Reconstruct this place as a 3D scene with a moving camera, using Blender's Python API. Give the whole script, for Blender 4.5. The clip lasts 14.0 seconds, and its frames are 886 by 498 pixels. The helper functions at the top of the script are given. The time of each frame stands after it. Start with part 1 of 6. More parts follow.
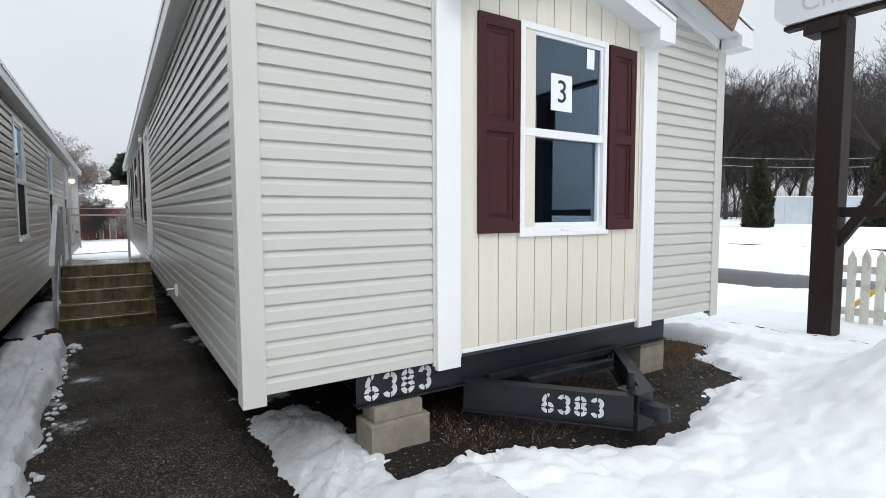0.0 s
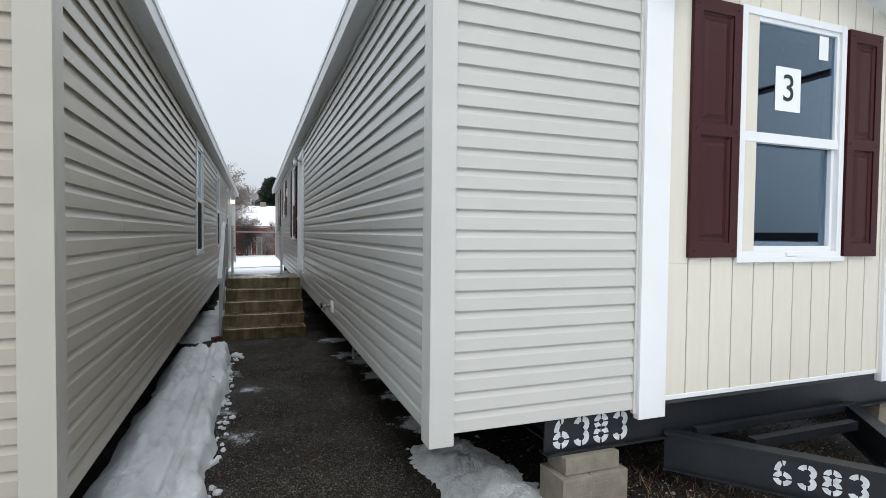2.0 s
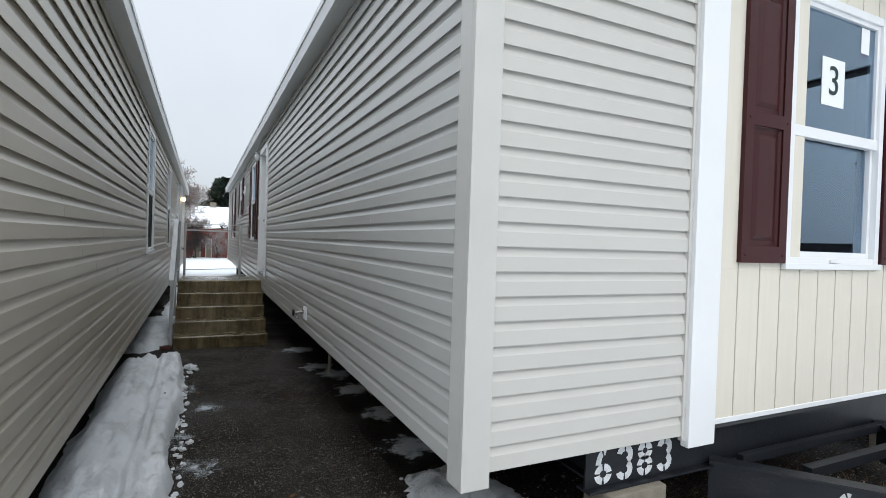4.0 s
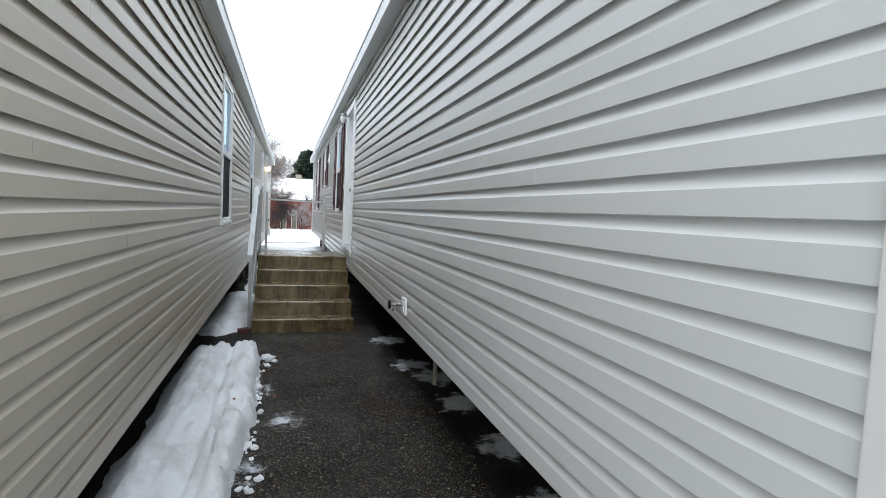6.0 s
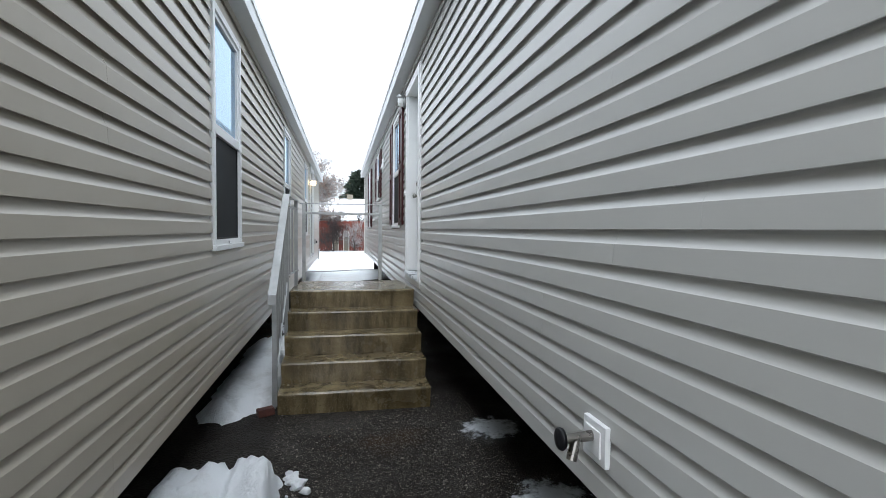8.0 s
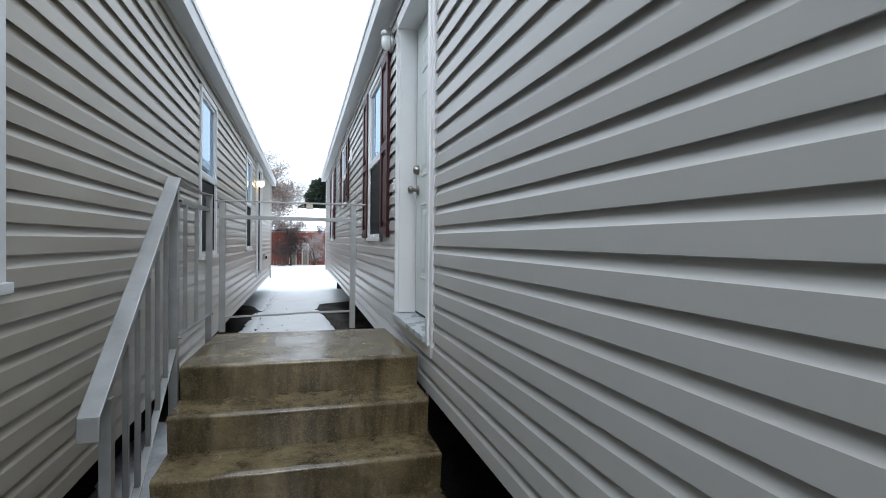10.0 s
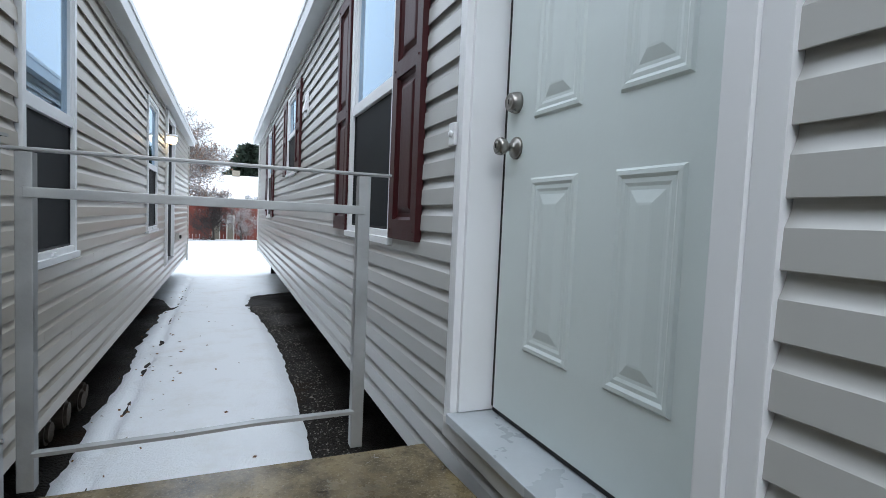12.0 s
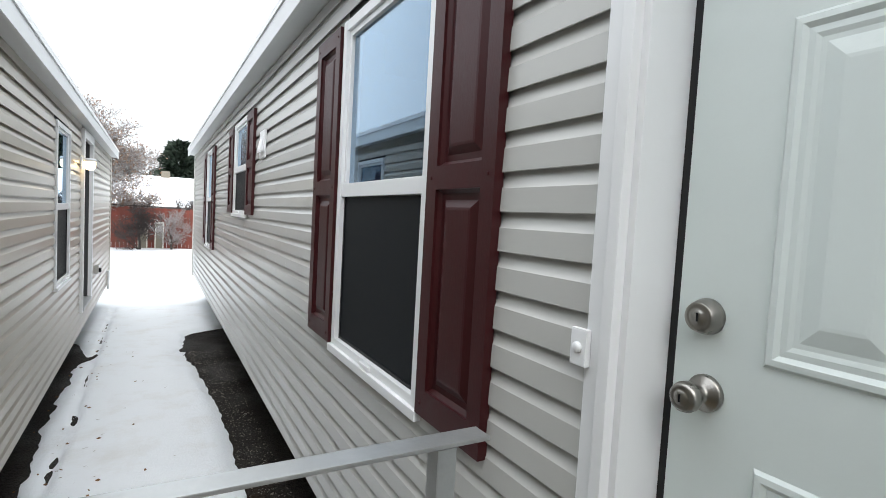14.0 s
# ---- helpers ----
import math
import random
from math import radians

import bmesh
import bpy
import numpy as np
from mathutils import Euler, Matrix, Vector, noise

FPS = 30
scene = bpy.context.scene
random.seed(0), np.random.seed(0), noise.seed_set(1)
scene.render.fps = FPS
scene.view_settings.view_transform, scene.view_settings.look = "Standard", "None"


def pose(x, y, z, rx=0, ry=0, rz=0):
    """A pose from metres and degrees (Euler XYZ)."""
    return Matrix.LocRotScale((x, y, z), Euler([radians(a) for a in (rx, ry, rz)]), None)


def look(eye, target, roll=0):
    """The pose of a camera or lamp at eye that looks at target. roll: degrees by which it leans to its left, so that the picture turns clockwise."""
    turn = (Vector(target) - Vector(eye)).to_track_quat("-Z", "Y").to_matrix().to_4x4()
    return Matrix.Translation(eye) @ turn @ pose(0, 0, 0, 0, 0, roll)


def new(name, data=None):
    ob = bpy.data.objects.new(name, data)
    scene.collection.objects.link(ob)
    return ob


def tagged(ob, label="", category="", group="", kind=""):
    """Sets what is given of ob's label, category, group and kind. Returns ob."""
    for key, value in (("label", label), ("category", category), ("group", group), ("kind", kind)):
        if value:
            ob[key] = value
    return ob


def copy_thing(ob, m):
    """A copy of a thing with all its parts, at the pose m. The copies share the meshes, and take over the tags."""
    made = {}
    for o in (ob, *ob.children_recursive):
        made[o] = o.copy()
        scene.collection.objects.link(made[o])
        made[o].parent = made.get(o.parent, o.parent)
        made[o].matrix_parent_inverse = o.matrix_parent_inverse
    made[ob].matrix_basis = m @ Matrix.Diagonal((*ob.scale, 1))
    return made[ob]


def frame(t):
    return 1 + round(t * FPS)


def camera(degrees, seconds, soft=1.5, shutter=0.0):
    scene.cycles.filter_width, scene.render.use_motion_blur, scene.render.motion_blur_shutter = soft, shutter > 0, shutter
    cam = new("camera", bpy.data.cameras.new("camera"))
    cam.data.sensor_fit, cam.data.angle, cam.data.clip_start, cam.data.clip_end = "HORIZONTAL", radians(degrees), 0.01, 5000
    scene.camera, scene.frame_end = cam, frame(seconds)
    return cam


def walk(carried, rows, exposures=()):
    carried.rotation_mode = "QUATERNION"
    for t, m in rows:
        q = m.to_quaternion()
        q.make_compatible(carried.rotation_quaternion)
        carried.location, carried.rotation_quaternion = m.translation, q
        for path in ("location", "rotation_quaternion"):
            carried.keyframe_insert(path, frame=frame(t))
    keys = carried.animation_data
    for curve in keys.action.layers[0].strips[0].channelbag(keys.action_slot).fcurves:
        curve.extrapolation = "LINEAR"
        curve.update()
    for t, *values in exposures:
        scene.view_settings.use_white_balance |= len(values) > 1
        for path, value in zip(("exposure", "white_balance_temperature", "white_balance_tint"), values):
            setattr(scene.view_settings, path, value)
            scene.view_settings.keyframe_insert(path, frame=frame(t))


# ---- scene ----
cam = camera(81.8, 14.0, soft=0.6)
PATH = [
    (0, (0.162, -1.045, 1.645), (1.245, 0.63, 1.501), -0.2),
    (0.5, (0.137, -1.015, 1.64), (1.219, 0.66, 1.486), -0.3),
    (1, (0.139, -0.878, 1.618), (1.145, 0.842, 1.458), -0.3),
    (1.5, (0.118, -0.691, 1.635), (0.796, 1.188, 1.554), 0.1),
    (2, (-0.064, -0.511, 1.617), (0.626, 1.366, 1.558), 0.6),
    (2.5, (-0.156, -0.38, 1.631), (0.583, 1.478, 1.575), 0.0),
    (2.7, (-0.15, -0.323, 1.633), (0.599, 1.531, 1.597), 0.2),
    (4.8, (-0.228, 0.317, 1.512), (0.66, 2.109, 1.482), 2.2),
    (5, (-0.202, 0.408, 1.512), (0.642, 2.221, 1.475), 2.6),
    (5.5, (-0.132, 0.82, 1.49), (0.456, 2.725, 1.339), 2.7),
    (6, (-0.132, 1.327, 1.524), (0.449, 3.236, 1.388), 2.9),
    (6.5, (-0.03, 1.879, 1.503), (0.568, 3.783, 1.371), 2.7),
    (7, (-0.053, 2.484, 1.474), (0.507, 4.401, 1.362), 2.2),
    (7.5, (-0.011, 3.046, 1.457), (0.562, 4.959, 1.354), 1.4),
    (8, (-0.026, 3.633, 1.444), (0.36, 5.594, 1.368), 0.5),
    (8.5, (0.006, 4.199, 1.468), (0.532, 6.129, 1.436), 0.1),
    (8.7, (0.057, 4.458, 1.458), (0.617, 6.377, 1.423), 0.3),
    (10.8, (0.063, 6.885, 1.474), (0.578, 8.817, 1.449), 0.8),
    (11, (0.071, 7.133, 1.439), (0.603, 9.061, 1.413), 0.8),
    (11.5, (0.077, 7.654, 1.465), (0.538, 9.6, 1.452), 1.2),
    (12, (0.008, 8.047, 1.598), (0.79, 9.884, 1.478), 2.5),
    (12.5, (-0.027, 8.354, 1.747), (0.783, 10.177, 1.607), 4.1),
    (13, (-0.118, 8.531, 1.905), (0.704, 10.353, 1.827), 3.6),
    (13.5, (-0.059, 8.722, 2.033), (0.832, 10.511, 1.948), 3.2),
    (14, (-0.044, 8.887, 2.112), (0.943, 10.622, 1.997), 3.2),
]
EXPOSURE = [(0.0, -0.10, 6450, 10), (2.5, -0.10, 6350, 10), (5.0, 0.08, 6300, 10), (5.6, 0.50, 6250, 10), (6.5, 0.80, 6250, 10), (7.5, 0.76, 6200, 10), (8.1, 0.74, 6150, 10),
            (8.6, 0.58, 6050, 10), (11.0, 0.50, 6050, 10), (12.0, 0.56, 5950, 10), (12.5, 0.66, 6050, 10), (13.5, 0.75, 6350, 10), (14.0, 0.76, 6550, 10)]
walk(cam, [(t, look(eye, target, roll)) for t, eye, target, roll in PATH], EXPOSURE)

# ---- world and light: overcast winter day ----
SUN_EL, SUN_ROT = 40.0, 200.0
world = bpy.data.worlds.new("overcast")
scene.world = world
world.use_nodes = True
wn, wl = world.node_tree.nodes, world.node_tree.links
bg = wn["Background"]
sky = wn.new("ShaderNodeTexSky")
sky.sky_type, sky.sun_disc = "NISHITA", False
sky.sun_elevation, sky.sun_rotation = radians(SUN_EL), radians(SUN_ROT)
sky.air_density, sky.dust_density = 1.0, 3.0
grey = wn.new("ShaderNodeHueSaturation")
grey.inputs["Saturation"].default_value = 0.25
grey.inputs["Value"].default_value = 0.05
wl.new(sky.outputs[0], grey.inputs["Color"])
co = wn.new("ShaderNodeTexCoord")
sep = wn.new("ShaderNodeSeparateXYZ")
wl.new(co.outputs["Generated"], sep.inputs[0])
ramp = wn.new("ShaderNodeValToRGB")
ramp.color_ramp.elements[0].position, ramp.color_ramp.elements[0].color = 0.0, (0.50, 0.54, 0.575, 1)
ramp.color_ramp.elements[1].position, ramp.color_ramp.elements[1].color = 1.0, (1.62, 1.72, 1.80, 1)
mid = ramp.color_ramp.elements.new(0.40)
mid.color = (0.70, 0.755, 0.80, 1)
wl.new(sep.outputs["Z"], ramp.inputs[0])
cloud = wn.new("ShaderNodeTexNoise")
cloud.inputs["Scale"].default_value, cloud.inputs["Detail"].default_value = 2.2, 4.0
wl.new(co.outputs["Generated"], cloud.inputs["Vector"])
cmap = wn.new("ShaderNodeMapRange")
cmap.inputs["From Min"].default_value, cmap.inputs["From Max"].default_value = 0.3, 0.7
cmap.inputs["To Min"].default_value, cmap.inputs["To Max"].default_value = 0.93, 1.06
wl.new(cloud.outputs["Fac"], cmap.inputs["Value"])
mul = wn.new("ShaderNodeMixRGB")
mul.blend_type = "MULTIPLY"
mul.inputs[0].default_value = 1.0
wl.new(ramp.outputs[0], mul.inputs[1])
wl.new(cmap.outputs[0], mul.inputs[2])
add = wn.new("ShaderNodeMixRGB")
add.blend_type = "ADD"
add.inputs[0].default_value = 1.0
wl.new(mul.outputs[0], add.inputs[1])
wl.new(grey.outputs[0], add.inputs[2])
wl.new(add.outputs[0], bg.inputs["Color"])
bg.inputs["Strength"].default_value = 1.0

sun = new("sun", bpy.data.lights.new("sun", "SUN"))
sun.data.energy, sun.data.angle, sun.data.color = 0.6, radians(25), (1.0, 0.97, 0.93)
sun.matrix_world = look((0, -20, 20), (0, 0, 0))


# ---- materials ----
def mat(name, colour, rough=0.6, metal=0.0, vary=0.08, scale=6.0, bump=0.0, bump_scale=80.0, stretch=(1, 1, 1),
        stain=None, stain_scale=1.5, stain_amount=0.0, piece=0.0, spec=0.5, coat=0.0, rvary=0.15):
    m = bpy.data.materials.new(name)
    m.use_nodes = True
    n, l = m.node_tree.nodes, m.node_tree.links
    b = n["Principled BSDF"]
    b.inputs["Roughness"].default_value, b.inputs["Metallic"].default_value = rough, metal
    b.inputs["Specular IOR Level"].default_value = spec
    b.inputs["Coat Weight"].default_value = coat
    tc = n.new("ShaderNodeTexCoord")
    mp = n.new("ShaderNodeMapping")
    mp.inputs["Scale"].default_value = stretch
    l.new(tc.outputs["Object"], mp.inputs["Vector"])
    no = n.new("ShaderNodeTexNoise")
    no.inputs["Scale"].default_value, no.inputs["Detail"].default_value = scale, 6.0
    l.new(mp.outputs[0], no.inputs["Vector"])
    hv = n.new("ShaderNodeHueSaturation")
    hv.inputs["Color"].default_value = (*colour, 1)
    mr = n.new("ShaderNodeMapRange")
    mr.inputs["From Min"].default_value, mr.inputs["From Max"].default_value = 0.25, 0.75
    mr.inputs["To Min"].default_value, mr.inputs["To Max"].default_value = 1 - vary, 1 + vary
    l.new(no.outputs["Fac"], mr.inputs["Value"])
    val = mr.outputs[0]
    if piece:
        oi = n.new("ShaderNodeObjectInfo")
        pr = n.new("ShaderNodeMapRange")
        pr.inputs["To Min"].default_value, pr.inputs["To Max"].default_value = 1 - piece, 1 + piece
        l.new(oi.outputs["Random"], pr.inputs["Value"])
        mm = n.new("ShaderNodeMath")
        mm.operation = "MULTIPLY"
        l.new(val, mm.inputs[0])
        l.new(pr.outputs[0], mm.inputs[1])
        val = mm.outputs[0]
    l.new(val, hv.inputs["Value"])
    out = hv.outputs[0]
    if stain:
        sn = n.new("ShaderNodeTexNoise")
        sn.inputs["Scale"].default_value, sn.inputs["Detail"].default_value = stain_scale, 8.0
        sn.inputs["Roughness"].default_value = 0.65
        l.new(tc.outputs["Object"], sn.inputs["Vector"])
        sr = n.new("ShaderNodeMapRange")
        sr.inputs["From Min"].default_value, sr.inputs["From Max"].default_value = 0.48, 0.72
        sr.inputs["To Max"].default_value = stain_amount
        l.new(sn.outputs["Fac"], sr.inputs["Value"])
        mx = n.new("ShaderNodeMixRGB")
        l.new(sr.outputs[0], mx.inputs[0])
        l.new(out, mx.inputs[1])
        mx.inputs[2].default_value = (*stain, 1)
        out = mx.outputs[0]
    l.new(out, b.inputs["Base Color"])
    rr = n.new("ShaderNodeMapRange")
    rr.inputs["To Min"].default_value, rr.inputs["To Max"].default_value = rough * (1 - rvary), min(1, rough * (1 + rvary))
    l.new(no.outputs["Fac"], rr.inputs["Value"])
    l.new(rr.outputs[0], b.inputs["Roughness"])
    if bump:
        bn = n.new("ShaderNodeTexNoise")
        bn.inputs["Scale"].default_value, bn.inputs["Detail"].default_value = bump_scale, 4.0
        l.new(mp.outputs[0], bn.inputs["Vector"])
        bp = n.new("ShaderNodeBump")
        bp.inputs["Strength"].default_value, bp.inputs["Distance"].default_value = bump, 0.01
        l.new(bn.outputs["Fac"], bp.inputs["Height"])
        l.new(bp.outputs[0], b.inputs["Normal"])
    return m


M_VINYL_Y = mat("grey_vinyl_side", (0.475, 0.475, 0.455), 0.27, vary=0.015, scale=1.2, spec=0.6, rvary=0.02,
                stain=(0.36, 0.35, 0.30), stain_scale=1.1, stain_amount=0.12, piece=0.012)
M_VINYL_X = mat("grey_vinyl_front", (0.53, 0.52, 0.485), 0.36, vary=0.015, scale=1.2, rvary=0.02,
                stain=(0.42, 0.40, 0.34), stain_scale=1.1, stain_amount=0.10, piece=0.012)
M_TAN_Y = mat("tan_vinyl_side", (0.40, 0.362, 0.30), 0.30, vary=0.02, scale=1.2, spec=0.6, rvary=0.02,
              stain=(0.27, 0.25, 0.20), stain_scale=1.0, stain_amount=0.15, piece=0.015)
M_TAN_X = mat("tan_vinyl_front", (0.37, 0.335, 0.28), 0.40, vary=0.02, scale=1.2, rvary=0.02, piece=0.015)
M_GREYTRIM = mat("grey_vinyl_post", (0.54, 0.53, 0.50), 0.4, vary=0.03, scale=4)
M_TANTRIM = mat("tan_vinyl_post", (0.42, 0.40, 0.35), 0.4, vary=0.03, scale=4)
M_CREAM = mat("cream_vertical_vinyl", (0.68, 0.64, 0.55), 0.42, vary=0.025, scale=4, bump=0.08, bump_scale=30, stretch=(8, 8, 0.6), piece=0.01)
M_WHITE = mat("white_vinyl", (0.78, 0.79, 0.80), 0.35, vary=0.03, scale=5, stain=(0.55, 0.55, 0.52), stain_scale=2.5, stain_amount=0.18)
M_FASCIA = mat("white_aluminium_fascia", (0.66, 0.68, 0.69), 0.4, vary=0.03, scale=3, stain=(0.45, 0.45, 0.43), stain_scale=1.5, stain_amount=0.25)
M_DOOR = mat("pale_grey_door_paint", (0.66, 0.72, 0.705), 0.34, vary=0.03, scale=3, bump=0.03, bump_scale=60, stain=(0.48, 0.49, 0.46), stain_scale=2.2, stain_amount=0.15)
M_SHUTTER = mat("burgundy_shutter", (0.040, 0.0056, 0.0070), 0.42, spec=0.3, vary=0.10, scale=4, bump=0.06, bump_scale=60, stretch=(6, 6, 0.7))
M_SCREEN = mat("charcoal_insect_screen", (0.010, 0.012, 0.014), 0.6, spec=0.15, vary=0.15, scale=2, bump=0.15, bump_scale=500)
M_STEEL = mat("black_painted_steel", (0.010, 0.012, 0.016), 0.42, spec=0.35, vary=0.25, scale=5, bump=0.12, bump_scale=60, stain=(0.030, 0.028, 0.028), stain_scale=4, stain_amount=0.35)
M_STENCIL = mat("white_stencil_paint", (0.62, 0.64, 0.66), 0.7, vary=0.2, scale=30)
M_ALU = mat("weathered_aluminium", (0.42, 0.43, 0.43), 0.42, metal=0.75, vary=0.14, scale=9, bump=0.06, bump_scale=90, stain=(0.25, 0.24, 0.22), stain_scale=6, stain_amount=0.35)
M_NICKEL = mat("satin_nickel", (0.30, 0.285, 0.265), 0.28, metal=1.0, vary=0.06, scale=20)
M_DARKGAP = mat("black_rubber", (0.008, 0.008, 0.009), 0.7)
M_BLACK = mat("black_plastic", (0.008, 0.008, 0.010), 0.45, spec=0.2, vary=0.2)
M_BELLY = mat("black_underbelly_sheet", (0.012, 0.012, 0.013), 0.6, vary=0.3, scale=3)


def concrete():
    m = bpy.data.materials.new("wet_stained_concrete")
    m.use_nodes = True
    n, l = m.node_tree.nodes, m.node_tree.links
    b = n["Principled BSDF"]
    tc, mp = n.new("ShaderNodeTexCoord"), n.new("ShaderNodeMapping")
    mp.inputs["Scale"].default_value = (1, 1, 0.12)
    l.new(tc.outputs["Object"], mp.inputs["Vector"])

    def tex(scale, detail, vec, lo, hi):
        t, r = n.new("ShaderNodeTexNoise"), n.new("ShaderNodeMapRange")
        t.inputs["Scale"].default_value, t.inputs["Detail"].default_value, t.inputs["Roughness"].default_value = scale, detail, 0.65
        l.new(vec, t.inputs["Vector"])
        r.inputs["From Min"].default_value, r.inputs["From Max"].default_value = lo, hi
        l.new(t.outputs["Fac"], r.inputs["Value"])
        return r.outputs[0]

    def mix(fac, a, b_, amount=1.0):
        x = n.new("ShaderNodeMixRGB")
        if amount < 1:
            k = n.new("ShaderNodeMath")
            k.operation = "MULTIPLY"
            k.inputs[1].default_value = amount
            l.new(fac, k.inputs[0])
            fac = k.outputs[0]
        l.new(fac, x.inputs[0])
        for s, v in ((1, a), (2, b_)):
            if isinstance(v, tuple):
                x.inputs[s].default_value = (*v, 1)
            else:
                l.new(v, x.inputs[s])
        return x.outputs[0]

    streak = tex(9.0, 7.0, mp.outputs[0], 0.42, 0.66)
    patch = tex(3.0, 8.0, tc.outputs["Object"], 0.40, 0.66)
    speck = tex(110.0, 4.0, tc.outputs["Object"], 0.54, 0.66)
    wet = tex(2.6, 6.0, tc.outputs["Object"], 0.46, 0.60)
    col = mix(patch, (0.215, 0.170, 0.095), (0.095, 0.070, 0.034))
    col = mix(streak, col, (0.030, 0.022, 0.010), 0.85)
    col = mix(speck, col, (0.34, 0.30, 0.21), 0.35)
    dark = tex(70.0, 4.0, tc.outputs["Object"], 0.55, 0.68)
    col = mix(dark, col, (0.05, 0.038, 0.02), 0.55)
    l.new(col, b.inputs["Base Color"])
    rr = n.new("ShaderNodeMapRange")
    rr.inputs["To Min"].default_value, rr.inputs["To Max"].default_value = 0.11, 0.32
    l.new(wet, rr.inputs["Value"])
    l.new(rr.outputs[0], b.inputs["Roughness"])
    t = n.new("ShaderNodeTexNoise")
    t.inputs["Scale"].default_value, t.inputs["Detail"].default_value = 95.0, 5.0
    l.new(tc.outputs["Object"], t.inputs["Vector"])
    bp = n.new("ShaderNodeBump")
    bp.inputs["Distance"].default_value = 0.008
    bs_ = n.new("ShaderNodeMapRange")
    bs_.inputs["To Min"].default_value, bs_.inputs["To Max"].default_value = 0.03, 0.22
    l.new(wet, bs_.inputs["Value"])
    l.new(bs_.outputs[0], bp.inputs["Strength"])
    l.new(t.outputs["Fac"], bp.inputs["Height"])
    l.new(bp.outputs[0], b.inputs["Normal"])
    return m


M_CONC = concrete()
M_SADDLE = mat("pale_anodised_threshold", (0.40, 0.43, 0.45), 0.28, vary=0.12, scale=9, bump=0.05)
M_BLOCK = mat("grey_concrete_block", (0.235, 0.21, 0.165), 0.9, vary=0.18, scale=14, bump=0.6, bump_scale=120, stain=(0.17, 0.15, 0.11), stain_scale=5, stain_amount=0.6)
M_PAPER = mat("white_paper", (0.80, 0.82, 0.82), 0.8, vary=0.02)
M_INK = mat("dark_green_ink", (0.01, 0.03, 0.03), 0.7)
# pale drywall with the dimness of the rooms put into its colour
M_INTERIOR = mat("dimmed_drywall", (0.06, 0.062, 0.065), 0.9, vary=0.05)
M_SHINGLE = mat("dark_shingle", (0.07, 0.07, 0.07), 0.9, vary=0.3, scale=30, bump=0.5, bump_scale=120)
M_OSB = mat("strand_board", (0.19, 0.12, 0.075), 0.85, vary=0.45, scale=28, bump=0.4, bump_scale=60, stretch=(1, 2, 2))
M_ROAD = mat("wet_asphalt", (0.040, 0.042, 0.046), 0.34, vary=0.2, scale=2, bump=0.25, bump_scale=120)
M_BROWN = mat("dark_brown_painted_timber", (0.020, 0.012, 0.010), 0.55, spec=0.2, vary=0.2, scale=6, bump=0.25, bump_scale=30, stretch=(8, 8, 0.8))
M_PICKET = mat("worn_white_picket", (0.68, 0.66, 0.58), 0.75, vary=0.10, scale=8, bump=0.2, bump_scale=40, stretch=(6, 6, 1),
               stain=(0.33, 0.32, 0.24), stain_scale=7, stain_amount=0.6)
M_BARK = mat("winter_bark", (0.050, 0.041, 0.036), 0.9, vary=0.3, scale=9, bump=0.4, bump_scale=40)
M_TWIG = mat("grey_brown_twigs", (0.042, 0.034, 0.032), 0.9, vary=0.3, scale=6)
M_RED = mat("weathered_red_board", (0.18, 0.042, 0.027), 0.75, vary=0.3, scale=3, bump=0.2, bump_scale=25, stain=(0.10, 0.05, 0.035), stain_scale=2.0, stain_amount=0.7, piece=0.12)
M_OLDBRICK = mat("dark_wet_brick", (0.075, 0.026, 0.019), 0.6, vary=0.3, scale=20, bump=0.3, bump_scale=90)
M_PINK = mat("faded_pink_paint", (0.42, 0.13, 0.15), 0.7, vary=0.3, scale=40)
M_LEAF = mat("dead_leaf", (0.15, 0.075, 0.03), 0.8, vary=0.4)


def glass(name, tint, gloss):
    m = bpy.data.materials.new(name)
    m.use_nodes = True
    n, l = m.node_tree.nodes, m.node_tree.links
    n.remove(n["Principled BSDF"])
    tr, gl, fr, mx = n.new("ShaderNodeBsdfTransparent"), n.new("ShaderNodeBsdfGlossy"), n.new("ShaderNodeLayerWeight"), n.new("ShaderNodeMixShader")
    tr.inputs[0].default_value = (*tint, 1)
    gl.inputs[0].default_value = (*gloss, 1)
    gl.inputs["Roughness"].default_value = 0.015
    fr.inputs[0].default_value = 0.5
    pw, mr = n.new("ShaderNodeMath"), n.new("ShaderNodeMapRange")
    pw.operation = "POWER"
    pw.inputs[1].default_value = 2.3
    l.new(fr.outputs["Facing"], pw.inputs[0])
    l.new(pw.outputs[0], mr.inputs["Value"])
    mr.inputs["To Min"].default_value, mr.inputs["To Max"].default_value = 0.07, 0.98
    l.new(mr.outputs[0], mx.inputs[0])
    l.new(tr.outputs[0], mx.inputs[1])
    l.new(gl.outputs[0], mx.inputs[2])
    l.new(mx.outputs[0], n["Material Output"].inputs[0])
    return m


M_GLASS = glass("window_glass", (0.45, 0.58, 0.70), (0.72, 0.87, 1.0))


def glow(name, colour, power):
    m = bpy.data.materials.new(name)
    m.use_nodes = True
    b = m.node_tree.nodes["Principled BSDF"]
    b.inputs["Base Color"].default_value = (0.8, 0.78, 0.7, 1)
    b.inputs["Emission Color"].default_value = (*colour, 1)
    b.inputs["Emission Strength"].default_value = power
    return m


M_LAMP = glow("lit_lamp_glass", (1.0, 0.72, 0.38), 5.0)


